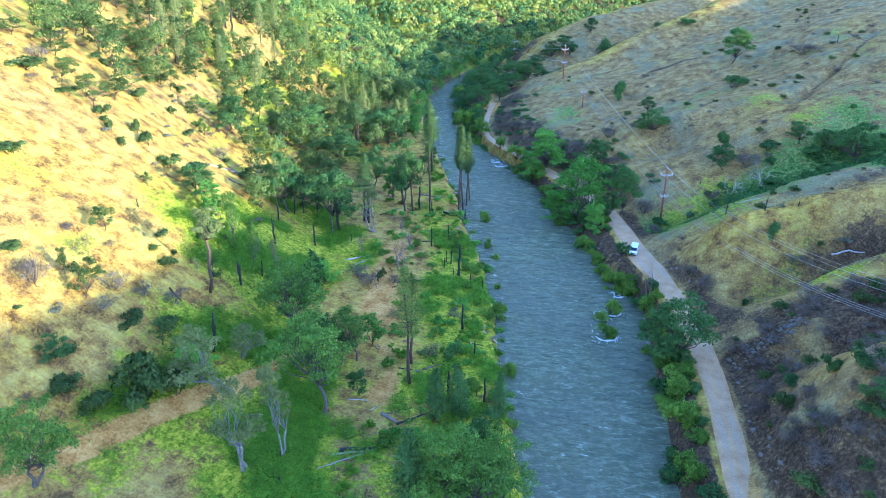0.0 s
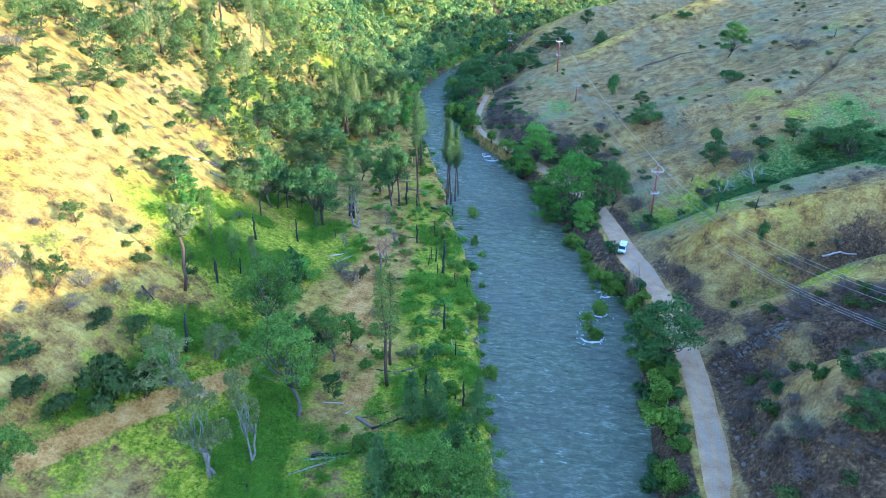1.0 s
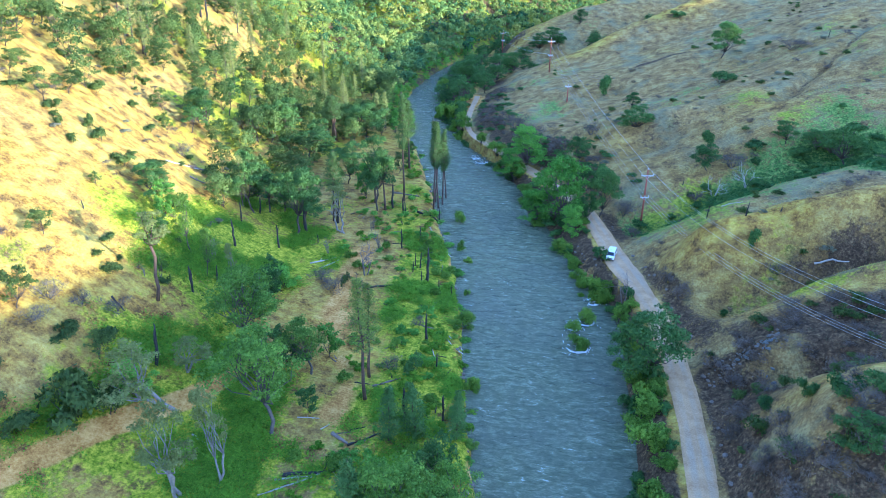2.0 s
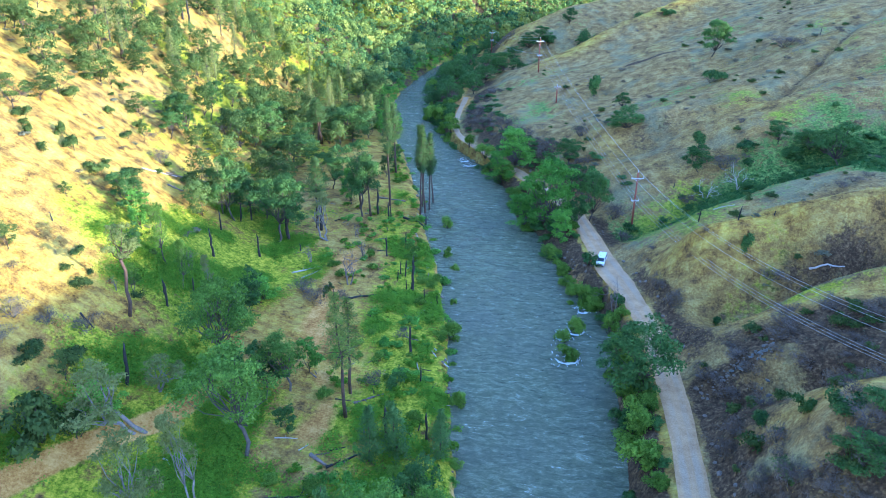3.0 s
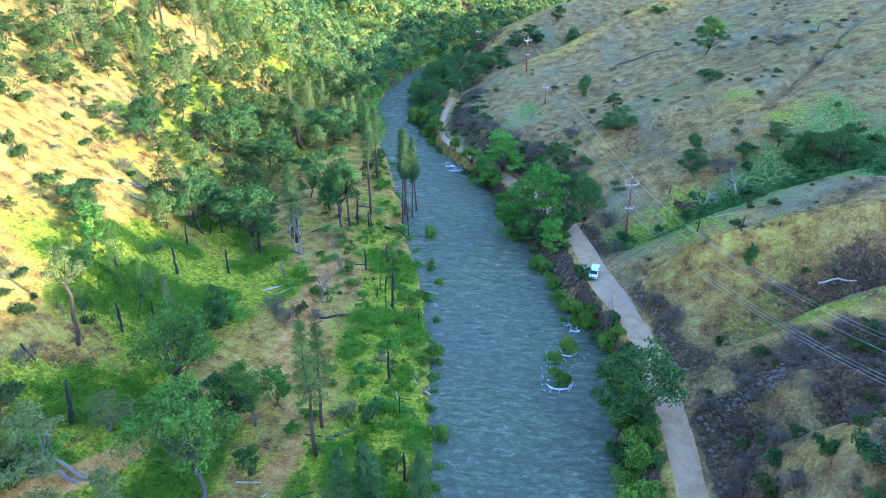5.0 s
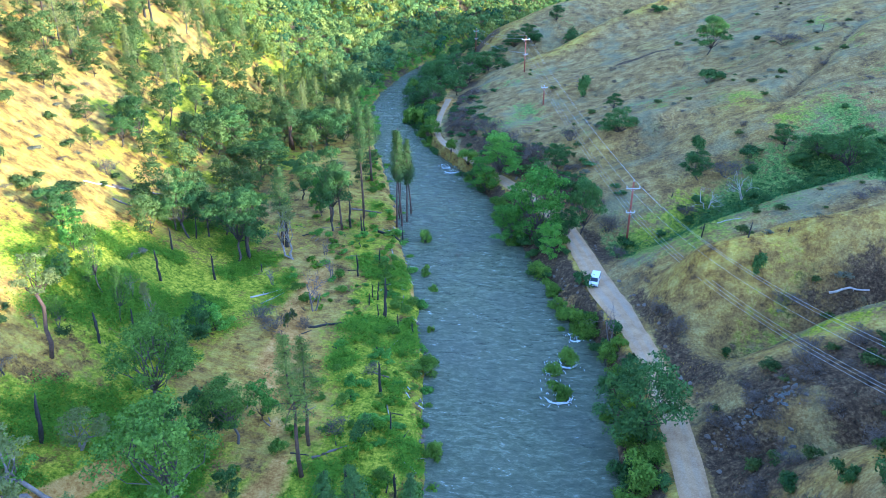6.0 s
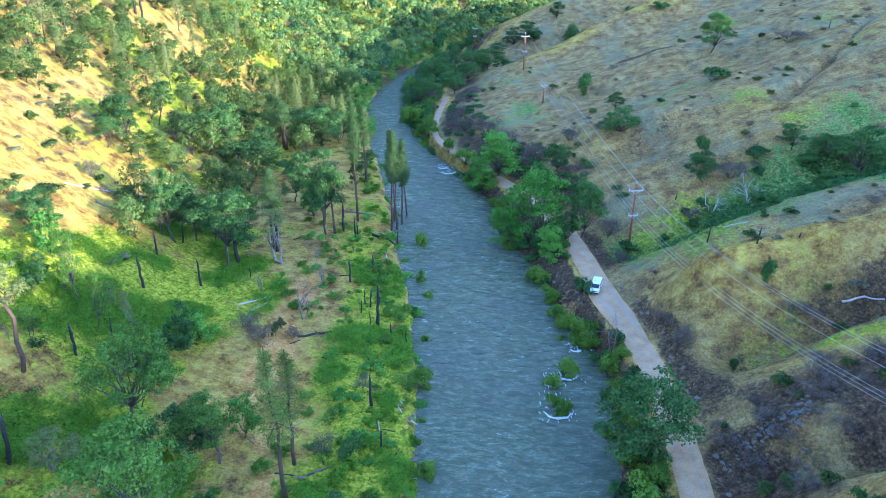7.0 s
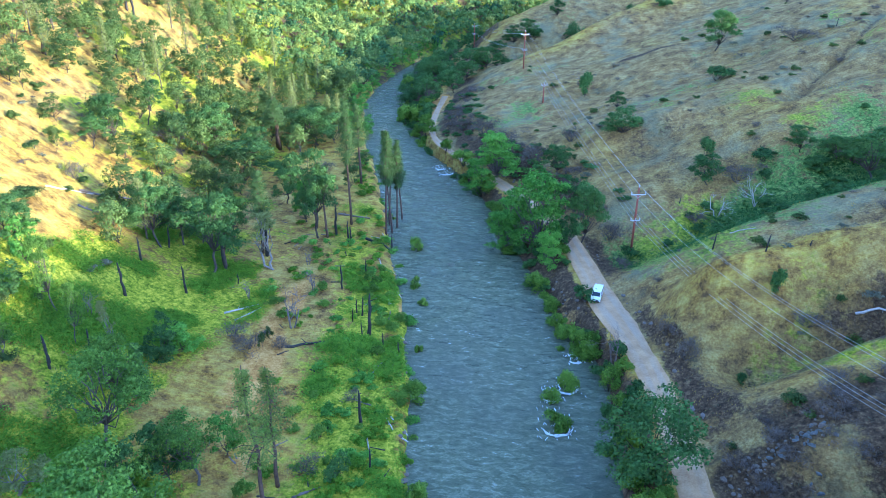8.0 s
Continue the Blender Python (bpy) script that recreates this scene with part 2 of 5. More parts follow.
def water_material():
    mat, tree, bsdf = nodes_of("river_water")
    coords = tree.nodes.new("ShaderNodeTexCoord")
    turn = tree.nodes.new("ShaderNodeMapping")
    turn.inputs["Rotation"].default_value = (0, 0, radians(-14))
    turn.inputs["Scale"].default_value = (0.62, 1.5, 1)
    tree.links.new(coords.outputs["Object"], turn.inputs[0])
    waves = []
    for scale, detail in ((0.8, 6.0), (2.6, 5.0)):
        n = put_node(tree, "ShaderNodeTexNoise", Scale=scale, Detail=detail, Roughness=0.6, Distortion=0.8)
        tree.links.new(turn.outputs[0], n.inputs["Vector"])
        waves.append(n.outputs["Fac"])
    relief = math_node(tree, "ADD", math_node(tree, "MULTIPLY", waves[0], 0.6), math_node(tree, "MULTIPLY", waves[1], 0.4))
    big = noise_node(tree, 0.06, 4.0)
    # pale crests, dark troughs: aerated water, and sky-glint contrast put into the colour
    col = ramp_node(tree, relief, (0.36, (0.075, 0.095, 0.055)), (0.5, (0.13, 0.150, 0.088)), (0.64, (0.26, 0.28, 0.18)))
    col = mix_node(tree, ramp_node(tree, big, (0.38, 0.0), (0.66, 0.35)), col, (0.10, 0.11, 0.09))
    crest = ramp_node(tree, relief, (0.585, 0.0), (0.655, 1.0))
    rapid = ramp_node(tree, noise_node(tree, 0.11, 3.0), (0.46, 0.0), (0.66, 1.0))
    foam = math_node(tree, "MULTIPLY", crest, math_node(tree, "MULTIPLY", rapid, 0.75))
    tree.links.new(mix_node(tree, foam, col, (0.62, 0.66, 0.66)), bsdf.inputs["Base Color"])
    tree.links.new(math_node(tree, "ADD", 0.12, math_node(tree, "MULTIPLY", foam, 0.6)), bsdf.inputs["Roughness"])
    bsdf.inputs["IOR"].default_value = 1.33
    bump_node(tree, bsdf, relief, 1.0, 0.7)
    return mat


def road_material():
    mat, tree, bsdf = nodes_of("gravel_road")
    attr = tree.nodes.new("ShaderNodeAttribute")
    attr.attribute_name = "across"
    fine, mid, long = noise_node(tree, 5.0, 6.0, 0.7), noise_node(tree, 0.5, 4.0), noise_node(tree, 0.09, 3.0)
    earth = ramp_node(tree, math_node(tree, "ADD", math_node(tree, "MULTIPLY", fine, 0.5), math_node(tree, "MULTIPLY", mid, 0.5)),
                      (0.36, (0.34, 0.19, 0.085)), (0.64, (0.58, 0.375, 0.185)))
    stone = ramp_node(tree, fine, (0.3, (0.29, 0.215, 0.14)), (0.7, (0.48, 0.385, 0.265)))
    wheel = ramp_node(tree, attr.outputs["Fac"], (0.0, 0.25), (0.14, 0.1), (0.34, 0.95), (0.58, 0.7), (0.78, 0.0))
    pick = math_node(tree, "MULTIPLY", wheel, ramp_node(tree, math_node(tree, "ADD", math_node(tree, "MULTIPLY", long, 0.7), math_node(tree, "MULTIPLY", mid, 0.3)), (0.35, 0.15), (0.6, 1.0)))
    tree.links.new(mix_node(tree, pick, earth, stone), bsdf.inputs["Base Color"])
    bsdf.inputs["Roughness"].default_value = 0.95
    bump_node(tree, bsdf, fine, 0.5, 0.08)
    return mat


def plain_material(name, colour, rough=0.5, metal=0.0, coat=0.0):
    mat, tree, bsdf = nodes_of(name)
    wear = noise_node(tree, 4.0, 4.0)
    low = tuple(c * 0.82 for c in colour)
    tree.links.new(ramp_node(tree, wear, (0.35, low), (0.65, colour)), bsdf.inputs["Base Color"])
    bsdf.inputs["Roughness"].default_value, bsdf.inputs["Metallic"].default_value = rough, metal
    bsdf.inputs["Coat Weight"].default_value = coat
    return mat


def woods_material():
    """Leaves of many trees, each tree with a tone of its own."""
    mat, tree, bsdf = nodes_of("far_forest")
    attr = tree.nodes.new("ShaderNodeAttribute")
    attr.attribute_name = "tone"
    geo = tree.nodes.new("ShaderNodeNewGeometry")
    fac = math_node(tree, "ADD", math_node(tree, "MULTIPLY", attr.outputs["Fac"], 0.8), math_node(tree, "MULTIPLY", geo.outputs["Random Per Island"], 0.14))
    # haze blue put into the dark tones, sunlit yellow into the light ones
    col = ramp_node(tree, fac, (0.05, (0.03, 0.085, 0.036)), (0.4, (0.11, 0.19, 0.05)), (0.75, (0.23, 0.28, 0.06)), (1.0, (0.42, 0.39, 0.09)))
    tree.links.new(col, bsdf.inputs["Base Color"])
    bsdf.inputs["Roughness"].default_value = 0.8
    bsdf.inputs["Specular IOR Level"].default_value = 0.1
    return mat


FOREST = woods_material()
GROUND, WATER, GRAVEL = ground_material(), water_material(), road_material()
# blue raised to paint haze over the far bend; near oaks share it
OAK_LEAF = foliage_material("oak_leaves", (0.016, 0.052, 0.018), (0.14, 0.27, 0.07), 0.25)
LIGHT_OAK_LEAF = foliage_material("light_oak_leaves", (0.03, 0.085, 0.016), (0.25, 0.42, 0.075), 0.35)
BRIGHT_LEAF = foliage_material("cottonwood_leaves", (0.035, 0.13, 0.02), (0.27, 0.54, 0.09), 0.34)
WILLOW_LEAF = foliage_material("willow_leaves", (0.03, 0.09, 0.012), (0.27, 0.42, 0.06), 0.3)
PALE_LEAF = foliage_material("grey_green_leaves", (0.11, 0.14, 0.045), (0.31, 0.35, 0.12), 0.3)
NEEDLES = foliage_material("pine_needles", (0.018, 0.05, 0.02), (0.115, 0.195, 0.06), 0.25)
YELLOW_NEEDLES = foliage_material("scorched_pine_needles", (0.06, 0.11, 0.025), (0.26, 0.34, 0.08), 0.35)
PALE_PINE = foliage_material("young_pine_needles", (0.045, 0.12, 0.04), (0.20, 0.34, 0.11), 0.35)
# extra blue stands for distance haze, put into the leaf colour
WOODS_LEAF = foliage_material("far_woods_leaves", (0.022, 0.065, 0.026), (0.20, 0.28, 0.07), 0.25)
HILL_LEAF = foliage_material("hill_oak_leaves", (0.02, 0.05, 0.016), (0.15, 0.215, 0.055), 0.25)
BRUSH_LEAF = foliage_material("grey_brush_twigs", (0.075, 0.06, 0.05), (0.22, 0.18, 0.15), 0.1)
SAGE_LEAF = foliage_material("sage_leaves", (0.11, 0.12, 0.08), (0.26, 0.26, 0.18), 0.2)
WEED_LEAF = foliage_material("green_weeds", (0.035, 0.11, 0.010), (0.26, 0.46, 0.04), 0.35)
GULLY_LEAF = foliage_material("gully_weeds", (0.018, 0.07, 0.02), (0.13, 0.27, 0.07), 0.3)
SCRUB_LEAF = foliage_material("low_scrub_leaves", (0.04, 0.045, 0.028), (0.15, 0.14, 0.08), 0.2)
STRAW = foliage_material("dry_grass", (0.30, 0.18, 0.045), (0.58, 0.42, 0.10), 0.3)
BARK = rough_material("grey_bark", (0.045, 0.037, 0.032), (0.15, 0.125, 0.105), 4.0, 0.7)
DARK_BARK = rough_material("dark_bark", (0.035, 0.028, 0.024), (0.11, 0.085, 0.07), 4.0, 0.7)
PINE_BARK = rough_material("scorched_pine_bark", (0.035, 0.022, 0.018), (0.15, 0.085, 0.06), 4.0, 0.8)
PALE_BARK = rough_material("pale_bark", (0.12, 0.105, 0.095), (0.33, 0.30, 0.27), 4.0, 0.6)
GREY_WOOD = rough_material("grey_dead_wood", (0.11, 0.085, 0.075), (0.28, 0.22, 0.19), 4.0, 0.5)
PALE_WOOD = rough_material("bleached_wood", (0.30, 0.27, 0.24), (0.60, 0.57, 0.53), 5.0, 0.5)
CHAR = rough_material("charred_wood", (0.008, 0.008, 0.008), (0.045, 0.04, 0.04), 6.0, 0.8, 0.75)
STONE = rough_material("river_stone", (0.09, 0.07, 0.055), (0.24, 0.20, 0.16), 3.0, 0.6)
WET_ROCK = rough_material("wet_blue_grey_rock", (0.05, 0.052, 0.05), (0.17, 0.178, 0.175), 2.5, 0.6, 0.5)
FOAM = rough_material("white_foam", (0.55, 0.60, 0.62), (0.85, 0.88, 0.88), 5.0, 0.8)
POLE_WOOD = rough_material("red_brown_pole_wood", (0.20, 0.05, 0.03), (0.38, 0.10, 0.06), 6.0, 0.3, 0.8, (1, 1, 0.1))
ARM_STEEL = plain_material("galvanised_arm", (0.62, 0.63, 0.64), 0.55, 0.3)
GLAZED = plain_material("insulator", (0.55, 0.56, 0.58), 0.3)
WIRE = plain_material("bright_wire", (0.62, 0.62, 0.63), 0.5, 0.4)


# ---- mesh tools ----
def mesh_of(name, verts, faces, mat, smooth=False):
    """A mesh from arrays: verts (n, 3), or (n, 6) with normals, faces (m, k)."""
    verts, faces = np.asarray(verts, float), np.asarray(faces, int)
    normals = verts[:, 3:] if verts.shape[1] == 6 else None
    verts = verts[:, :3]
    mesh = bpy.data.meshes.new(name)
    mesh.vertices.add(len(verts))
    mesh.vertices.foreach_set("co", verts.ravel())
    k = faces.shape[1]
    mesh.loops.add(faces.size)
    mesh.loops.foreach_set("vertex_index", faces.ravel())
    mesh.polygons.add(len(faces))
    mesh.polygons.foreach_set("loop_start", np.arange(0, faces.size, k))
    mesh.polygons.foreach_set("use_smooth", np.full(len(faces), smooth))
    mesh.update(calc_edges=True)
    mesh.validate()
    mesh.materials.append(mat)
    if normals is not None:
        mesh.polygons.foreach_set("use_smooth", np.full(len(mesh.polygons), True))
        mesh.normals_split_custom_set_from_vertices(normals)
    return mesh


def part(name, mesh, parent=None, label="", kind=""):
    ob = new(name, mesh)
    if parent:
        ob.parent = parent
    return tagged(ob, label, kind=kind)


def thing(name, m, label, category, group=""):
    ob = new(name)
    ob.empty_display_size = 0.2
    ob.matrix_basis = m
    return tagged(ob, label, category, group)


def tube(points, radii, sides=6):
    """Rings along a bent line, closed with a point at each end."""
    points = np.asarray(points, float)
    ways = np.gradient(points, axis=0)
    ways /= np.linalg.norm(ways, axis=1)[:, None] + 1e-9
    verts, faces = [], []
    for p, w, r in zip(points, ways, radii):
        ref = np.array((1.0, 0, 0)) if abs(w[0]) < 0.8 else np.array((0, 1.0, 0))
        a = np.cross(w, ref)
        a /= np.linalg.norm(a)
        b = np.cross(w, a)
        for k in range(sides):
            t = 2 * math.pi * k / sides
            verts.append(p + r * (math.cos(t) * a + math.sin(t) * b))
    n = len(points)
    for i in range(n - 1):
        for k in range(sides):
            k2 = (k + 1) % sides
            faces.append((i * sides + k, i * sides + k2, (i + 1) * sides + k2, (i + 1) * sides + k))
    for i, p in ((0, points[0]), (n - 1, points[-1])):
        c = len(verts)
        verts.append(p)
        for k in range(0, sides, 2):
            ring = [i * sides + (k + j) % sides for j in range(3)]
            faces.append((c, ring[0], ring[1], ring[2]) if i else (c, ring[2], ring[1], ring[0]))
    return np.array(verts), np.array(faces)


def gather(pieces):
    verts, faces, n = [], [], 0
    for v, f in pieces:
        verts.append(v)
        faces.append(f + n)
        n += len(v)
    return np.concatenate(verts), np.concatenate(faces)


def cards(rng, centres, outward, size, droop=0.0, slim=0.6):
    """One small three-cornered leaf spray for each centre, facing roughly outward."""
    n = len(centres)
    normal = outward + rng.normal(0, 0.75, (n, 3))
    normal[:, 2] += 0.35
    normal /= np.linalg.norm(normal, axis=1)[:, None] + 1e-9
    a = np.cross(normal, rng.normal(0, 1, (n, 3)))
    a /= np.linalg.norm(a, axis=1)[:, None] + 1e-9
    a[:, 2] -= droop
    b = np.cross(normal, a)
    s = size * rng.uniform(0.55, 1.35, (n, 1))
    leaf = np.stack([centres - a * s, centres + a * s * 0.7 - b * s * slim * 1.15, centres + a * s * 0.7 + b * s * slim * 1.15], axis=1)
    face = np.cross(leaf[:, 1] - leaf[:, 0], leaf[:, 2] - leaf[:, 0])
    face /= np.linalg.norm(face, axis=1)[:, None] + 1e-9
    out = outward / (np.linalg.norm(outward, axis=1)[:, None] + 1e-9)
    turned = np.sum(face * out, axis=1) < 0
    leaf[turned] = leaf[turned][:, ::-1]
    face[turned] *= -1
    soft = 0.75 * out + 0.35 * face
    soft /= np.linalg.norm(soft, axis=1)[:, None] + 1e-9
    return np.concatenate([leaf, np.repeat(soft[:, None, :], 3, 1)], 2).reshape(-1, 6), np.arange(3 * n).reshape(-1, 3)


def blob_leaves(rng, blobs, count, size, droop=0.0, hollow=0.55, slim=0.6):
    """Leaves in the outer shells of uneven ellipsoids (x, y, z, rx, rz)."""
    blobs = np.asarray(blobs, float)
    weight = blobs[:, 3] * blobs[:, 3]
    pick = rng.choice(len(blobs), count, p=weight / weight.sum())
    way = rng.normal(0, 1, (count, 3))
    way /= np.linalg.norm(way, axis=1)[:, None]
    way[:, 2] = np.where(way[:, 2] < -0.35, -way[:, 2] * 0.6, way[:, 2])
    reach = hollow + (1.08 - hollow) * rng.random((count, 1)) ** 0.6
    reach *= 1 + 0.22 * np.sin(way[:, :1] * 5 + pick[:, None]) * np.cos(way[:, 1:2] * 6 + 2 * pick[:, None])
    radius = np.stack([blobs[pick, 3], blobs[pick, 3], blobs[pick, 4]], axis=1)
    return cards(rng, blobs[pick, :3] + way * reach * radius, way, size, droop, slim)


def bend(rng, a, b, steps=4, wander=0.08):
    a, b = np.asarray(a, float), np.asarray(b, float)
    t = np.linspace(0, 1, steps + 1)[:, None]
    line = a + (b - a) * t
    line[1:-1] += rng.normal(0, wander * np.linalg.norm(b - a), (steps - 1, 3))
    return line


# ---- the large structure ----
def cover(x, y, h):
    """Shares of green growth, bare earth and dark litter over the ground."""
    bl, br, xr = left_bank(y), right_bank(y), road_x(y)
    foot = soft_table(y, *FOOT, 14)
    rise = foot + 7.5 - x
    west = x < 0.5 * (bl + br)
    n1, n2, n3 = fbm(x, y, 22, 4, 51), fbm(x, y, 8, 3, 52), fbm(x, y, 60, 3, 53)
    green_w = 0.46 - 0.24 * step(5, 20, rise) * step(200, 120, y) - 0.12 * step(20, 45, rise) + 0.10 * step(100, 70, y) * (1 - step(2, 14, rise)) + 0.6 * n1 + 0.5 * n2
    green_w = green_w - 0.10 * step(22, 34, rise) * step(140, 190, y) + 0.8 * step(280, 310, y) + 0.22 * step(17, 9, bl - x) * step(165, 140, y)
    gap = np.exp(-(((x + 34) / 7) ** 2) - ((y - 104) / 20) ** 2) + 0.45 * np.exp(-(((x + 33) / 7) ** 2) - ((y - 132) / 11) ** 2) + 0.7 * np.exp(-(((x + 50) / 9) ** 2) - ((y - 205) / 40) ** 2)
    green_w = green_w - 0.85 * gap + 0.55 * np.exp(-(((x + 58) / 10) ** 2) - ((y - 123) / 19) ** 2) + 0.3 * np.exp(-(((x + 40) / 8) ** 2) - ((y - 74) / 12) ** 2)
    trail = np.interp(y, *TRAIL)
    trail_d = np.abs(x - trail + 0.8 * fbm(x, y, 9, 2, 54)) * np.where(y < 78, 0.66, 1.0)
    green_w = green_w + 0.32 * np.exp(-((trail_d / 5) ** 2)) * step(92, 84, y)
    lower = np.interp(y, (70, 82, 92, 104, 118, 140), (-27, -26.5, -29, -33, -36, -37))
    lower_d = np.abs(x - lower + 1.2 * fbm(x, y, 7, 2, 55))
    dirt_w = 0.95 * np.exp(-((trail_d / 1.35) ** 4)) * step(94, 80, y) + 0.85 * np.exp(-((lower_d / 2.6) ** 2)) * (0.7 + n2) * step(66, 76, y) * step(150, 132, y)
    dirt_w = dirt_w + 0.55 * np.exp(-(((x + 34) / 5) ** 2) - ((y - 103) / 12) ** 2) + 0.9 * step(2.2, 0.4, bl - x) * (0.55 + n2) + 0.25 * step(0.15, 0.5, n1) * step(10, 30, rise)
    litter_w = 0.46 * step(275, 305, y) + 0.25 * step(0.05, 0.5, fbm(x, y, 12, 3, 56)) * (1 - step(20, 40, rise)) + 0.25 * step(0.2, 0.6, n2) * step(8, 30, rise)
    u = x - xr
    gully = crease(x, y, 17, 144, 70, 160, 12, 1.0, 4, 70) + 0.75 * crease(x, y, 60, 142, 100, 146, 6, 1.0, 6, 40)
    green_e = 0.12 + 0.9 * gully + 0.35 * crease(x, y, 30, 110, 77, 113, 5, 1.0) + 0.3 * crease(x, y, 36, 104, 79, 100, 3, 1.0) + 0.42 * n1 + 0.3 * n3 + 0.35 * n2 + 0.12 * step(0.2, 1.2, -u - road_half(y)) + 0.25 * step(70, 110, u) * n1
    scree = crease(x, y, 24, 90.2, 35, 93.2, 1.9, 1.0, 2, 3) + 0.8 * crease(x, y, 24, 86, 34, 88.6, 1.3, 1.0, 2, 3)
    cut = np.exp(-(((u - road_half(y) - 0.3) / 0.5) ** 2)) * 0.35
    dirt_e = 0.1 * scree + cut * (0.6 + n2) + 0.5 * step(-0.2, -0.8, np.abs(u) - road_half(y)) * step(284, 270, y) + 0.75 * np.exp(-(((x + 29) / 5) ** 2) - ((y - 266) / 9) ** 2) + 0.25 * step(0.1, 0.5, n2) * step(0, -6, u) + 0.4 * np.exp(-(((x - 8.5) / 3.5) ** 2) - ((y - 131) / 9) ** 2)
    # darker spur faces and hollows: scrub, with relief shading also put into the cover
    dark = (step(0.0, 0.6, fbm(x, y, 15, 4, 57)) * 0.42 + 0.8 * step(130, 90, y) * step(0.36, -0.22, fbm(x, y, 7, 3, 58))) * step(2, 3.4, u) * (1 - gully)
    dark = dark + crease(x, y, 56, 186, 92, 232, 0.9, 0.55, 3, 20) + crease(x, y, 26, 246, 44, 251, 1.5, 0.9, 3, 6)
    litter_e = 1.0 * scree + 0.26 * gully + dark + 0.6 * crease(x, y, 38, 114.5, 56, 114, 5, 1.0, 6, 10) + 0.8 * np.exp(-(((u - 7) / 6) ** 2)) * step(150, 175, y) * (0.8 + 0.8 * n2) + 0.8 * step(0.0, 0.7, -u - road_half(y)) + 0.65 * np.exp(-(((u - road_half(y) - 1.4) / 2.2) ** 2)) * (0.8 + 0.9 * n2) * step(165, 150, y)
    # crests kept clear of litter: straw grass, and their brighter edge put into colour
    crest = crease(x, y, 22, 123.2, 79.7, 117.3, 4, 0.7) + crease(x, y, 27, 102, 79.4, 97, 3, 0.7) + crease(x, y, 25, 78, 94.1, 52, 3.5, 0.7)
    litter_e = litter_e - crest + 0.6 * crease(x, y, -16, 302, 60, 360, 12, 1.0, 6, 30) - 0.6 * crease(x, y, -10, 272, 110, 345, 4, 1.0, 20, 60)
    green_e = green_e - 0.7 * crease(x, y, -14, 270, 110, 345, 6, 1.0, 12, 60)
    return (np.clip(np.where(west, green_w, green_e), 0, 1), np.clip(np.where(west, dirt_w, dirt_e), 0, 1), np.clip(np.where(west, litter_w, litter_e), 0, 1))


def west_rise(x, y):
    return soft_table(y, *FOOT, 14) + 7.5 - x


def rusty(x, y):
    """How far the dry grass turns from gold to red-brown."""
    # gold on the crests: straw, plus the lit edge painted in
    crest = crease(x, y, 22, 123.2, 79.7, 117.3, 4, 0.3) + crease(x, y, 27, 102, 79.4, 97, 3, 0.3) + crease(x, y, 25, 78, 94.1, 52, 3.5, 0.3)
    crest = crest + crease(x, y, -14, 270, 110, 345, 5, 0.45, 20, 60) + crease(x, y, -28, 352, 100, 452, 9, 0.45, 10, 60)
    return np.where(x > road_x(y), 0.80, np.where(west_rise(x, y) < 6, 0.40, 0.30)) - crest + 0.3 * fbm(x, y, 30, 3, 59)


def spread_axis(low, high, fine, end_low, end_high, growth=1.13):
    inner = list(np.arange(low, high + fine / 2, fine))
    out, d, v = [], fine, inner[-1]
    while v < end_high:
        d *= growth
        v += d
        out.append(v)
    pre, d, v = [], fine, inner[0]
    while v > end_low:
        d *= growth
        v -= d
        pre.append(v)
    return np.array(pre[::-1] + inner + out)


gx = spread_axis(-135, 95, 0.85, -2600, 2600)
gy = np.concatenate([spread_axis(36, 298.8, 0.9, -2600, 290), spread_axis(300, 462, 2.0, 300, 2600)])
X, Y = np.meshgrid(gx, gy)
Z = height(X, Y)
nx, ny = len(gx), len(gy)
cell = (np.arange(ny - 1)[:, None] * nx + np.arange(nx - 1)[None, :]).ravel()
ground_mesh = mesh_of("ground", np.stack([X.ravel(), Y.ravel(), Z.ravel()], 1), np.stack([cell, cell + 1, cell + nx + 1, cell + nx], 1), GROUND, True)
shares = cover(X.ravel(), Y.ravel(), Z.ravel())
layer = ground_mesh.attributes.new("cover", "FLOAT_COLOR", "POINT")
layer.data.foreach_set("color", np.stack([*shares, rusty(X.ravel(), Y.ravel())], 1).astype(np.float32).ravel())
tagged(new("ground", ground_mesh), "dry golden and green grass hillsides with bare earth", "ground", kind="structure")


def build_river():
    ys = np.concatenate([np.arange(-200, 40, 4.0), np.arange(40, 150, 0.35), np.arange(150, 300, 0.7), np.arange(300, 640, 2.5)])
    vs = np.linspace(0, 1, 61)
    yy, vv = np.meshgrid(ys, vs, indexing="ij")
    bl, br = left_bank(ys)[:, None] - 2.2, right_bank(ys)[:, None] + 1.6
    xx = bl + (br - bl) * vv
    zz = 0.26 * fbm(xx * 0.8 + 0.3 * yy, yy * 1.5, 2.6, 3, 61) + 0.05 * fbm(xx, yy, 9, 2, 62)
    m, n = len(vs), len(ys)
    c = (np.arange(n - 1)[:, None] * m + np.arange(m - 1)[None, :]).ravel()
    mesh = mesh_of("water", np.stack([xx.ravel(), yy.ravel(), zz.ravel()], 1), np.stack([c, c + 1, c + m + 1, c + m], 1), WATER, True)
    tagged(new("water", mesh), "grey-blue rippled river with small whitecaps", "river", kind="structure")


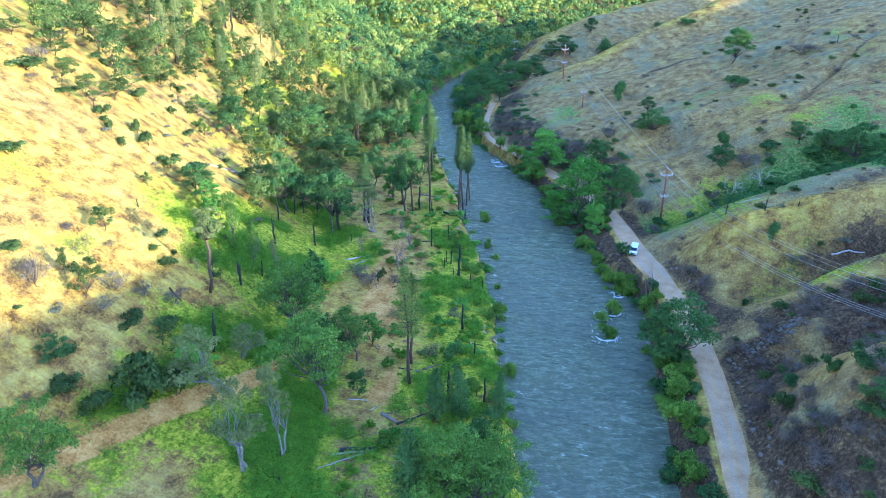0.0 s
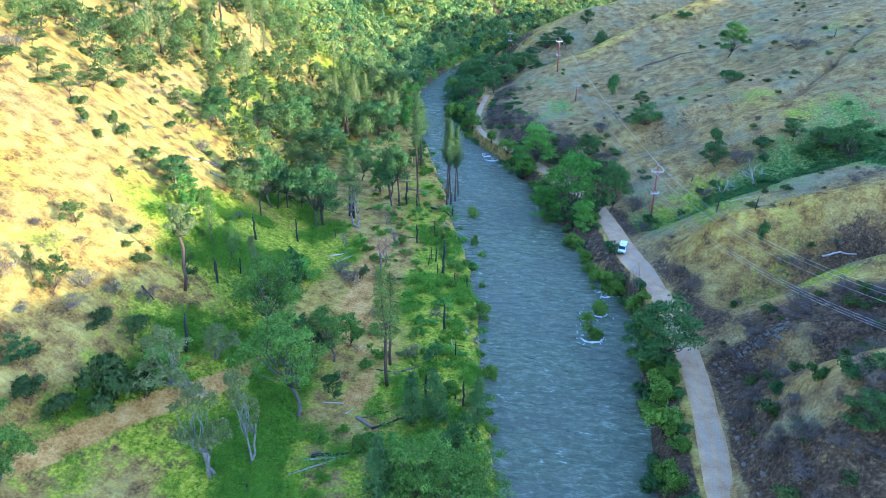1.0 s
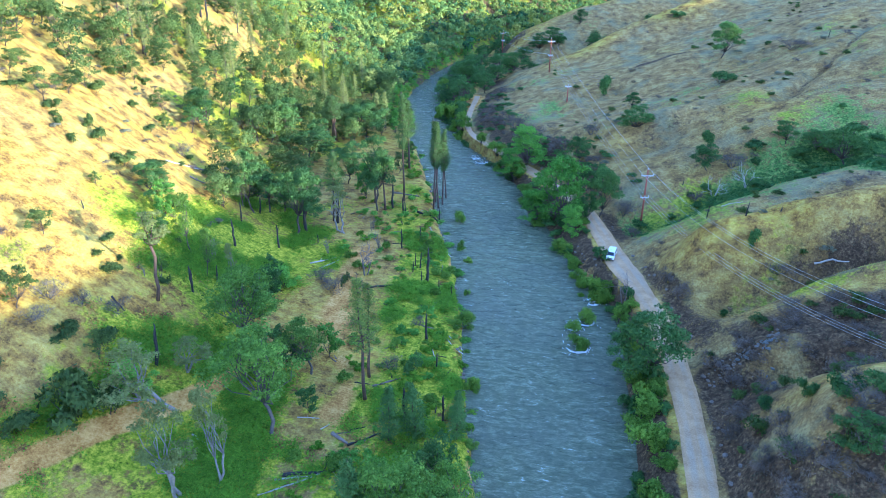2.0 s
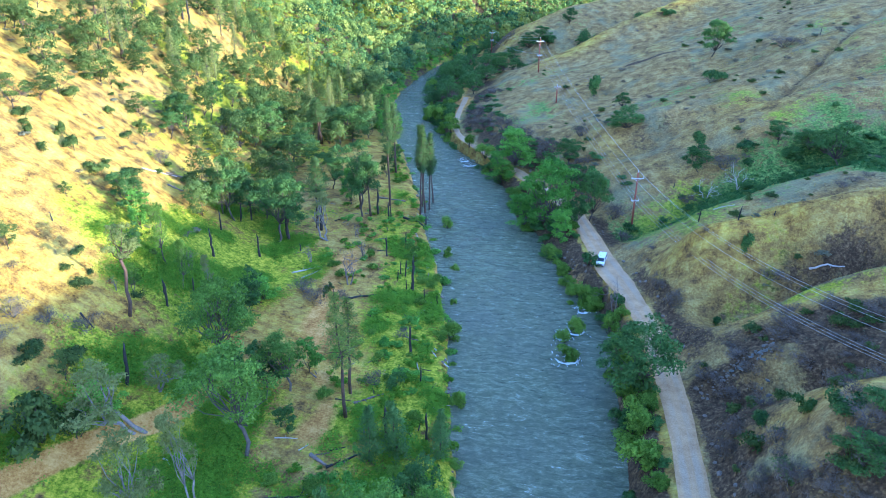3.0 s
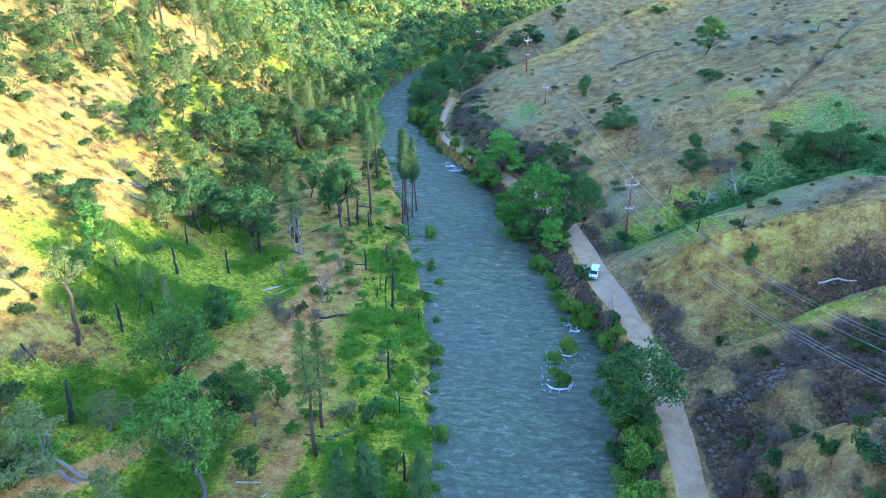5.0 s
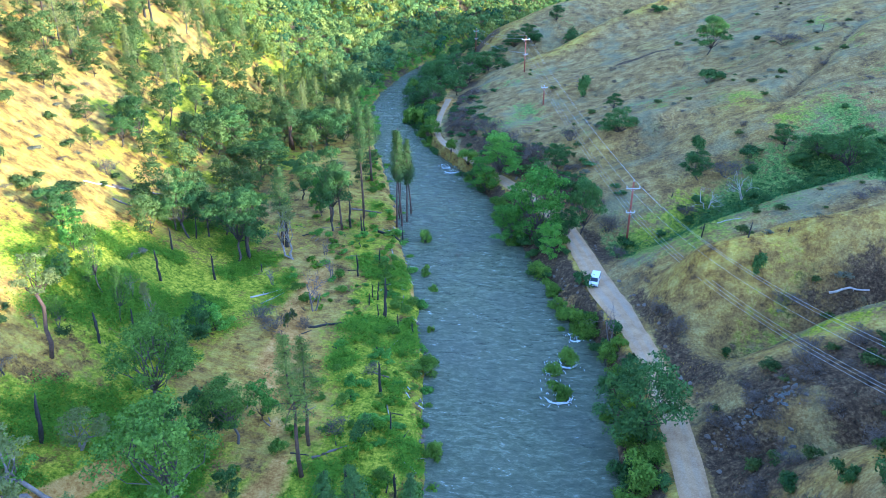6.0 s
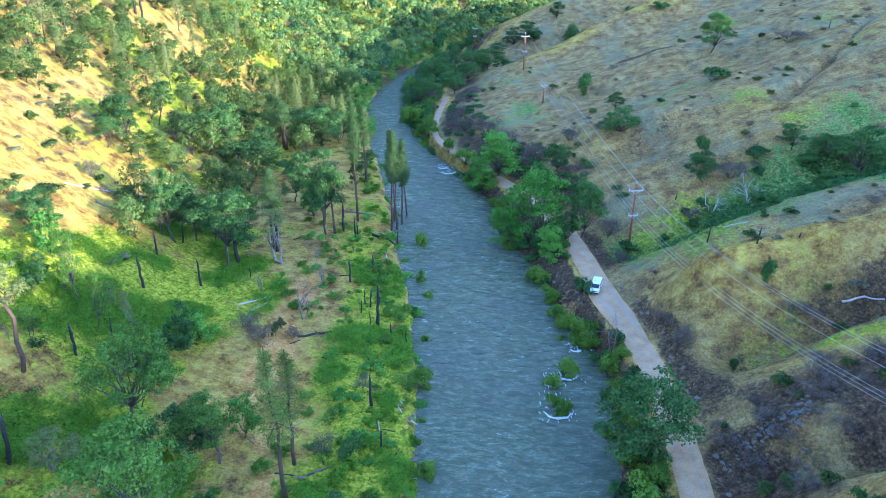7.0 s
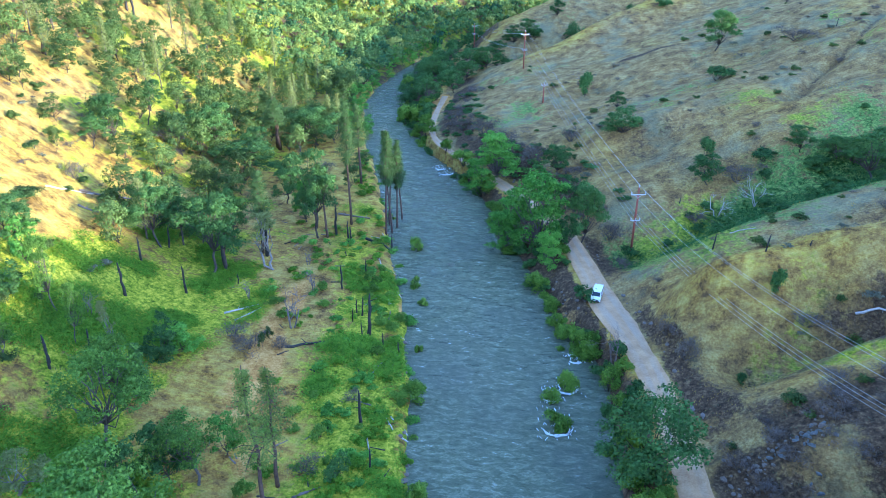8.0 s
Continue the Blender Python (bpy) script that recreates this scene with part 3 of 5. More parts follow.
def build_road():
    ys = np.concatenate([np.arange(-150, 40, 4.0), np.arange(40, 273, 0.8)])
    vs = np.linspace(-1, 1, 13)
    slope = np.gradient(road_x(ys), ys)
    wide = (2.05 - 0.2 * step(105, 80, ys) + 0.25 * fbm(ys, 0 * ys, 8, 2, 71) + 0.9 * np.exp(-(((ys - 128) / 9) ** 2)) - 1.0 * step(180, 202, ys) * step(290, 270, ys))[:, None] * np.sqrt(1 + slope ** 2)[:, None]
    xx = road_x(ys)[:, None] + vs[None, :] * wide
    yy = np.repeat(ys[:, None], len(vs), 1)
    rut = -0.05 * np.exp(-(((np.abs(vs) - 0.4) / 0.16) ** 2))
    zz = road_z(ys)[:, None] + 0.16 + rut[None, :] - 0.14 * np.abs(vs[None, :]) ** 4 + 0.05 * fbm(xx, yy, 2.5, 3, 72)
    m, n = len(vs), len(ys)
    c = (np.arange(n - 1)[:, None] * m + np.arange(m - 1)[None, :]).ravel()
    mesh = mesh_of("road", np.stack([xx.ravel(), yy.ravel(), zz.ravel()], 1), np.stack([c, c + 1, c + m + 1, c + m], 1), GRAVEL, True)
    across = mesh.attributes.new("across", "FLOAT", "POINT")
    across.data.foreach_set("value", np.repeat(np.abs(vs)[None, :], n, 0).astype(np.float32).ravel())
    tagged(new("road", mesh), "pale unpaved gravel road along the river", "road", kind="structure")


build_river()
build_road()


# ---- trees and shrubs: one builder for each kind ----
def tree_thing(name, label, category, trunk, leaves, bark, leaf, group="", crown_label=""):
    ob = thing(name, Matrix(), label, category, group)
    part("trunk", mesh_of(name + "_trunk", *trunk, bark, True), ob)
    if leaves is not None:
        part("crown", mesh_of(name + "_crown", *leaves, leaf), ob, crown_label)
    return ob


def oak(seed, name, label, leaf, bark=None, high=10.0, wide=4.0, bare=0.28, count=9000, size=0.12, blobs=26, twin=False, droop=0.1, hollow=0.55, twigs=5, core=0.42):
    """A broad tree: a forked trunk, limbs that run into leafy clumps, gaps between them."""
    rng = np.random.default_rng(seed)
    clumps, pieces = [], []
    fork = high * bare * rng.uniform(0.7, 1.0)
    lean = rng.normal(0, 0.09 * high, 2)
    for stem in range(2 if twin else 1):
        shift = np.array((lean[0] + (0.8 - 1.6 * stem if twin else 0), lean[1], fork))
        pieces.append(tube(bend(rng, (0.35 * stem, 0, -0.8), shift, 4, 0.04), np.linspace(0.019, 0.013, 5) * high, 7))
        for k in range(blobs // (2 if twin else 1)):
            a, up = rng.uniform(0, 2 * math.pi), rng.uniform(0, 1)
            r = wide * (0.25 + 0.65 * rng.random() ** 0.6) * (1 - 0.55 * up ** 2.2)
            z = fork + (high - fork) * (0.14 + 0.76 * up)
            c = np.array((lean[0] * 1.3 + r * math.cos(a), lean[1] * 1.3 + r * math.sin(a), z))
            big = wide * rng.uniform(0.17, 0.30)
            clumps.append((*c, big * 0.8, big * 0.85))
            for j in range(twigs):
                w = rng.normal(0, 1, 3)
                w[2] = abs(w[2]) * 0.7 - 0.25
                w /= np.linalg.norm(w)
                small = big * rng.uniform(0.38, 0.62)
                clumps.append((*(c + w * big * rng.uniform(0.75, 1.1) * (1, 1, 0.8)), small, small * rng.uniform(0.75, 1.05)))
            pieces.append(tube(bend(rng, shift, c, 3, 0.07), np.linspace(0.007, 0.0022, 4) * high, 4))
    clumps.append((lean[0] * 1.3, lean[1] * 1.3, fork + (high - fork) * 0.52, wide * core, (high - fork) * 0.72 * core))
    return tree_thing(name, label, "tree", gather(pieces), blob_leaves(rng, clumps, count, size, droop, hollow), bark or BARK, leaf)


def pine(seed, name, label, leaf, bark=None, high=20.0, wide=2.2, bare=0.5, count=7500, size=0.125, loose=0.25):
    """A tall conifer: straight bare stem, short whorled branches, pointed uneven crown."""
    rng = np.random.default_rng(seed)
    top = np.array((*rng.normal(0, 0.02 * high, 2), high))
    stem = bend(rng, (0, 0, -0.8), top, 6, 0.006)
    pieces = [tube(stem, np.linspace(0.0135, 0.002, 7) * high, 7)]
    centres, outs = [], []
    levels = 30
    for k in range(levels):
        f = bare + (0.985 - bare) * (k + rng.uniform(-0.3, 0.3)) / levels
        g = (f - bare) / (1 - bare)
        reach = wide * (0.10 + 1.05 * (1 - g) ** 0.8) * min(1.0, 0.4 + 3.5 * g) * rng.uniform(0.6, 1.15)
        p = np.array([np.interp(f * high, stem[:, 2], stem[:, i]) for i in range(3)])
        for a in rng.uniform(0, 2 * math.pi) + np.arange(5) * 2 * math.pi / 5 + rng.normal(0, 0.2, 5):
            if rng.random() < loose * 0.6:
                continue
            tip = p + np.array((math.cos(a), math.sin(a), rng.uniform(-0.25, 0.3))) * reach * rng.uniform(0.6, 1.1)
            if k % 3 == 0:
                pieces.append(tube(bend(rng, p, tip, 2, 0.04), np.linspace(0.003, 0.001, 3) * high, 4))
            m = max(6, int(count / levels / 4.2))
            t = rng.random((m, 1)) ** 0.7
            spread = rng.normal(0, 0.12 + 0.09 * reach, (m, 3)) * (1, 1, 0.7)
            centres.append(p + (tip - p) * (0.2 + 0.85 * t) + spread)
            outs.append(np.repeat(((tip - p) / (reach + 1e-6))[None, :], m, 0))
    return tree_thing(name, label, "tree", gather(pieces), cards(rng, np.concatenate(centres), np.concatenate(outs), size, 0.1, 0.38), bark or PINE_BARK, leaf)


def shrub(seed, name, label, leaf, high=3.0, wide=2.2, count=1600, size=0.15, category="shrub", hollow=0.5, bark=None):
    """A low bush: many stems from the root, uneven leafy clumps down to the ground."""
    rng = np.random.default_rng(seed)
    clumps, pieces = [], []
    for k in range(11):
        a, r = rng.uniform(0, 2 * math.pi), wide * rng.random() ** 0.55 * 0.68
        z = high * rng.uniform(0.2, 0.72) * (1.1 - 0.45 * r / wide)
        c = (r * math.cos(a), r * math.sin(a), z)
        br = wide * rng.uniform(0.26, 0.44)
        clumps.append((*c, br, high * rng.uniform(0.17, 0.27)))
        if k < 5:
            pieces.append(tube(bend(rng, (0.1 * math.cos(a), 0.1 * math.sin(a), -0.4), c, 2, 0.06), np.linspace(0.02, 0.005, 3) * high, 4))
    return tree_thing(name, label, category, gather(pieces), blob_leaves(rng, clumps, count, size, 0.05, hollow), bark or DARK_BARK, leaf)


def brush_bush(seed, name, label, leaf, high=2.2, wide=2.2, count=900):
    """A leafless thorny bush: a haze of thin twigs."""
    rng = np.random.default_rng(seed)
    pieces = []
    for k in range(16):
        a, r = rng.uniform(0, 2 * math.pi), wide * rng.uniform(0.3, 1.0)
        tip = (r * math.cos(a), r * math.sin(a), high * rng.uniform(0.45, 1.0))
        pieces.append(tube(bend(rng, (0, 0, -0.3), tip, 3, 0.09), np.linspace(0.022, 0.005, 4) * high, 4))
    clumps = [(*(rng.normal(0, 0.42, 2) * wide), high * rng.uniform(0.3, 0.65), wide * 0.42, high * 0.32) for k in range(10)]
    v, f = blob_leaves(rng, clumps, count, 0.22, 0.0, 0.1, 0.10)
    return tree_thing(name, label, "shrub", gather(pieces), (v, f), BRUSH_WOOD, leaf)


def branched(rng, start, way, length, radius, depth, pieces, spread=0.6, sides=5):
    end = start + way * length
    pieces.append(tube(bend(rng, start, end, 3, 0.05), np.linspace(radius, radius * 0.55, 4), sides))
    if depth == 0:
        return
    for k in range(rng.integers(2, 4)):
        w = way + rng.normal(0, spread, 3)
        w[2] = max(w[2], -0.1)
        w /= np.linalg.norm(w)
        at = start + (end - start) * rng.uniform(0.55, 1.0)
        branched(rng, at, w, length * rng.uniform(0.5, 0.8), radius * 0.5, depth - 1, pieces, spread, 4)


def bare_tree(seed, name, label, wood, high=8.0, spread=0.55):
    rng = np.random.default_rng(seed)
    pieces = []
    for k in range(3):
        w = np.array((*rng.normal(0, 0.28, 2), 1.0))
        branched(rng, np.array((0, 0, -0.5)), w / np.linalg.norm(w), high * rng.uniform(0.36, 0.46), high * 0.016, 4, pieces, spread)
    ob = thing(name, Matrix(), label, "dead tree")
    v, f = gather(pieces)
    part("trunk", mesh_of(name + "_trunk", v, f, wood, True), ob)
    return ob


def snag(seed, name, label, wood, high=5.0, stubs=3):
    """A burnt standing stem, broken off, with a few stubs."""
    rng = np.random.default_rng(seed)
    top = np.array((*rng.normal(0, 0.03 * high, 2), high))
    line = bend(rng, (0, 0, -0.6), top, 6, 0.008)
    radii = np.linspace(0.045, 0.028, 7) * high * rng.uniform(0.85, 1.1, 7)
    radii[-1] *= 0.4
    ob = thing(name, Matrix(), label, "dead tree", "burnt stems on the river terrace")
    part("trunk", mesh_of(name + "_trunk", *tube(line, radii, 7), wood, True), ob)
    for k in range(stubs):
        f = rng.uniform(0.3, 0.95)
        p = line[0] + (line[-1] - line[0]) * f
        a = rng.uniform(0, 2 * math.pi)
        stub = tube(bend(rng, p, p + np.array((math.cos(a), math.sin(a), rng.uniform(0, 0.6))) * high * rng.uniform(0.06, 0.16), 2, 0.05), (0.012 * high, 0.009 * high, 0.004 * high), 4)
        part("branch_stub", mesh_of(name + "_stub", *stub, wood, True), ob)
    return ob


BRUSH_WOOD = BARK
PROTOTYPES = {}


def plant(kind, build, variants, nominal, x, y, high, wide, rng, sink=0.1, tilt=0.0):
    """Sets a tree of one kind on the ground; each variant is built once and then copied."""
    k = int(rng.integers(variants))
    m = Matrix.Translation((x, y, float(height(x, y)) - sink)) @ pose(0, 0, 0, tilt * rng.normal(), tilt * rng.normal(), rng.uniform(0, 360)) @ Matrix.Diagonal((wide / nominal[1], wide / nominal[1], high / nominal[0], 1))
    if (kind, k) not in PROTOTYPES:
        ob = build(100 * len(kind) + 7 * k)
        PROTOTYPES[kind, k] = ob
        ob.matrix_basis = m
        return ob
    proto = PROTOTYPES[kind, k]
    return copy_thing(proto, m @ Matrix.Diagonal([1 / s for s in proto.scale] + [1]))


def grove(kind, build, variants, nominal, rows, seed, tilt=0.0, least=0.0):
    rng = np.random.default_rng(seed)
    return [plant(kind, build, variants, nominal, x, y, max(h, least), r, rng, 0.1, tilt) for x, y, h, r in rows]


# ---- trees that stand singly: x, y, height, radius ----
HILL_OAKS = (
    (-119.9, 154.8, 6.4, 4.1), (-120.6, 166.3, 5.0, 2.1), (-117.8, 166.0, 5.9, 3.8), (-116.1, 171.6, 6.8, 3.9), (-113.2, 170.3, 6.7, 3.4), (-109.0, 129.6, 4.2, 3.5),
    (-94.6, 119.1, 6.8, 3.2), (-96.6, 128.5, 4.2, 3.4), (-100.9, 159.0, 7.0, 2.2), (-105.7, 177.0, 6.4, 2.4), (-92.0, 154.9, 5.6, 3.1), (-86.5, 145.0, 5.1, 1.4),
    (-75.8, 103.9, 2.8, 1.1), (-100.6, 119.1, 5.0, 2.2), (-102.2, 125.5, 4.0, 2.0), (-71.9, 85.1, 4.5, 2.2), (-70.3, 72.7, 5.4, 0.9), (-67.7, 72.0, 6.0, 2.5),
    (-114.3, 125.3, 3.7, 2.8), (-57.3, 72.6, 4.8, 1.8),
)
HILL_SHRUBS = (
    (-104.0, 114.3, 2.8, 4.5), (-91.9, 117.7, 2.7, 1.8), (-97.5, 115.9, 2.1, 2.4), (-108.2, 145.4, 2.5, 2.1), (-97.2, 138.4, 3.0, 2.6), (-104.1, 154.9, 2.1, 2.2),
    (-101.5, 163.7, 2.0, 1.8), (-87.3, 120.7, 3.5, 1.3), (-84.1, 118.8, 3.2, 2.2), (-88.4, 114.0, 2.8, 0.9), (-88.2, 88.7, 2.4, 2.7), (-125.5, 151.6, 1.8, 2.0),
    (-78.6, 116.3, 2.9, 2.5), (-77.1, 124.0, 2.2, 3.2), (-93.6, 145.3, 2.3, 1.6), (-87.3, 140.4, 1.8, 2.3), (-76.6, 71.3, 2.0, 2.1), (-67.4, 93.1, 1.6, 1.6),
    (-63.9, 87.4, 2.1, 1.6), (-61.3, 72.7, 2.8, 2.4), (-57.9, 75.0, 2.7, 2.2), (-54.9, 63.7, 8.0, 4.6), (-52.7, 66.7, 4.8, 2.5), (-62.5, 59.3, 3.2, 2.5),
    (-58.9, 59.0, 3.2, 2.5), (-35.5, 111.9, 3.3, 0.8), (-35.4, 114.7, 2.6, 0.8),
)
BRUSH = (
    (-106.1, 121.1, 3.5, 2.7), (-80.0, 139.6, 3.9, 1.9), (-72.7, 69.6, 4.2, 2.7), (-69.9, 82.7, 1.1, 1.2), (-65.5, 72.4, 1.5, 2.7), (-83.6, 178.0, 4.1, 3.4),
    (-49.0, 191.9, 3.5, 2.6), (-66.1, 76.5, 2.6, 2.8), (-62.7, 78.4, 2.3, 1.8), (-74.9, 80.7, 1.3, 1.4), (-59.7, 81.2, 2.4, 1.9), (-37.2, 111.0, 2.9, 2.5),
    (-40.6, 113.8, 2.5, 2.3), (-32.8, 112.6, 2.2, 1.7), (-29.7, 100.1, 1.4, 1.5), (-21.5, 89.2, 2.1, 1.9), (-19.8, 102.7, 1.7, 1.5), (-11.5, 147.1, 1.8, 1.1),
)
VALLEY_OAKS = (
    (-59.3, 47.4, 11.6, 4.1), (-44.0, 84.5, 13.6, 5.6), (-32.4, 70.9, 15.0, 6.2), (-46.5, 94.9, 10.4, 3.0), (-61.8, 133.5, 12.2, 4.3), (-60.4, 138.4, 10.7, 4.0),
    (-51.5, 130.9, 15.1, 5.4), (-72.9, 114.5, 5.3, 2.7), (-69.2, 112.3, 9.0, 3.5), (-66.2, 179.4, 9.1, 7.5), (-75.3, 184.2, 12.5, 6.0), (-57.9, 214.6, 12.1, 7.2),
    (-39.4, 151.7, 18.1, 4.8), (-60.3, 103.8, 11.6, 2.0), (-59.8, 92.9, 5.3, 1.3), (-55.9, 100.3, 9.1, 1.4), (-13.4, 58.0, 12.1, 4.7), (-7.8, 59.9, 10.6, 3.7),
    (-88.3, 179.9, 10.4, 3.4), (-84.0, 162.1, 13.5, 3.9), (-86.1, 155.7, 7.2, 3.4), (-51.6, 168.1, 9.5, 3.9), (-65.0, 136.6, 13.4, 2.9), (-67.4, 186.7, 10.7, 4.4),
    (-53.5, 144.9, 11.1, 2.8), (-53.3, 179.3, 8.6, 3.9), (-62.7, 217.3, 9.9, 5.1), (-78.9, 183.1, 10.3, 3.7), (-32.0, 84.9, 9.0, 3.9), (-10.2, 57.7, 11.4, 4.7),
    (-17.1, 55.7, 9.0, 2.8),
)
PALE_TREES = (
    (-46.0, 71.1, 12.8, 4.9), (-38.8, 58.4, 15.3, 3.6), (-35.5, 61.1, 14.3, 2.3), (-43.0, 136.3, 11.1, 3.8), (-52.6, 103.1, 8.6, 1.3),
    (-48.6, 78.6, 7.3, 2.9),
)
PINES = (
    (-23.1, 81.0, 20.2, 2.3), (-23.9, 86.3, 16.5, 2.1), (-46.9, 142.4, 16.8, 2.3), (-50.7, 134.7, 9.9, 2.3), (-110.7, 179.9, 8.8, 2.1), (-122.2, 189.2, 8.8, 2.6),
    (-126.4, 189.3, 10.3, 3.4), (-66.1, 205.8, 14.6, 3.9), (-26.8, 159.0, 22.5, 1.8), (-25.8, 160.8, 23.1, 1.8), (-25.2, 163.2, 21.0, 1.7), (-27.2, 165.0, 19.8, 1.6),
    (-25.1, 168.5, 17.7, 1.6), (-34.4, 160.3, 27.3, 2.0), (-37.9, 183.8, 20.6, 2.4), (-37.3, 152.7, 15.9, 2.0), (-67.3, 207.4, 14.3, 2.4), (-40.9, 156.6, 11.6, 2.4),
)
YOUNG_PINES = (
    (-17.7, 72.6, 8.9, 2.1), (-14.3, 74.5, 9.3, 2.3), (-9.0, 75.2, 8.3, 1.7), (-17.6, 55.0, 12.7, 3.0), (-45.3, 96.5, 8.5, 1.8),
)
BANK_WILLOWS = (
    (4.6, 139.2, 5.0, 2.3), (6.4, 132.8, 5.1, 2.2), (7.9, 127.5, 4.2, 2.1), (9.2, 124.2, 4.6, 2.0), (11.2, 120.1, 6.2, 2.6), (12.8, 120.5, 4.9, 1.8),
    (15.0, 111.3, 4.6, 2.1), (15.4, 105.0, 4.0, 2.0), (15.7, 96.7, 5.3, 2.2), (16.2, 92.1, 4.7, 2.4), (15.4, 92.1, 4.0, 2.1), (17.2, 86.9, 3.4, 2.0),
    (8.8, 111.5, 4.4, 2.0), (7.0, 108.4, 3.5, 1.7), (7.4, 102.6, 4.4, 2.1), (-19.4, 153.2, 4.6, 1.6), (-16.8, 137.7, 3.7, 1.4), (-14.7, 132.0, 2.6, 1.1),
    (-13.0, 117.5, 2.7, 0.8), (-11.3, 105.3, 4.8, 2.0), (-8.3, 89.1, 2.9, 1.4), (15.9, 84.4, 5.7, 3.1), (15.6, 76.3, 6.4, 3.1), (15.2, 66.0, 5.9, 2.2),
    (-8.5, 87.8, 3.7, 1.4), (-8.4, 183.6, 6.3, 3.7), (-14.7, 198.4, 4.5, 3.3), (-37.1, 245.7, 9.2, 4.1), (-45.5, 291.1, 8.1, 3.1), (8.2, 120.9, 2.0, 0.9),
    (-20.3, 208.3, 4.7, 2.3), (-28.3, 224.8, 5.9, 3.0),
)
COTTONWOODS = (
    (3.9, 150.8, 18.0, 6.8), (-5.3, 190.7, 12.1, 6.0), (-0.6, 156.3, 8.5, 4.0), (-7.7, 183.2, 8.3, 4.0), (5.5, 144.5, 9.0, 3.1), (-43.4, 159.0, 10.6, 2.4),
)
EAST_OAKS = (
    (18.7, 89.6, 11.0, 6.2), (12.5, 153.7, 13.1, 4.7), (8.6, 150.6, 6.9, 2.7), (51.9, 239.0, 11.8, 5.9), (23.2, 187.0, 7.2, 5.1), (23.5, 205.9, 4.6, 2.7),
    (37.0, 162.8, 6.5, 3.6), (53.6, 166.5, 5.4, 3.2), (59.5, 164.4, 5.0, 3.7), (63.4, 156.8, 9.2, 5.4), (11.2, 167.2, 6.8, 3.0), (8.3, 181.1, 7.2, 3.9),
    (-33.5, 262.0, 9.5, 5.2), (-26.6, 279.4, 8.7, 5.5), (-23.4, 292.2, 7.5, 5.4), (-35.9, 304.4, 10.0, 6.0), (-16.2, 300.6, 8.3, 5.7), (-24.6, 315.3, 7.9, 6.2),
    (-7.2, 338.2, 8.5, 5.0), (0.3, 343.0, 8.0, 4.6), (-14.5, 331.0, 7.0, 5.0), (10.5, 356.0, 8.0, 3.6), (31.7, 61.9, 4.2, 2.6),
)
EAST_SHRUBS = (
    (37.8, 171.5, 4.9, 2.1), (35.8, 117.0, 4.3, 1.5), (47.7, 212.4, 4.1, 3.9), (16.6, 230.0, 7.9, 3.0), (31.4, 109.9, 1.7, 1.0), (36.3, 168.3, 3.7, 1.8),
    (47.1, 166.1, 2.6, 3.1), (55.6, 163.3, 2.7, 3.1), (0.9, 341.7, 5.8, 5.2), (8.8, 311.4, 6.3, 4.7), (13.6, 331.9, 6.7, 5.0), (46.2, 297.1, 3.8, 3.4),
    (32.9, 68.6, 2.6, 2.4), (35.2, 67.4, 2.2, 1.8), (28.9, 78.0, 2.0, 1.7), (31.4, 73.4, 2.6, 1.5),
)
EAST_BRUSH = (
    (40.0, 114.9, 2.5, 2.6), (71.0, 231.6, 3.6, 5.3), (62.2, 163.2, 3.7, 3.7), (41.7, 163.3, 3.4, 4.2), (33.5, 154.6, 2.2, 2.3), (23.1, 118.3, 2.8, 1.7),
    (24.5, 113.0, 3.5, 2.1), (-3.5, 201.4, 5.1, 4.4), (3.8, 188.4, 5.5, 4.1), (-10.0, 211.4, 5.4, 3.9), (11.5, 192.5, 3.4, 2.8), (-17.0, 220.1, 4.0, 3.2),
    (18.4, 154.5, 4.1, 2.8), (19.4, 142.7, 2.7, 2.1), (28.5, 64.9, 1.8, 2.3), (26.3, 66.9, 1.9, 2.3), (25.4, 77.1, 2.6, 2.1),
)
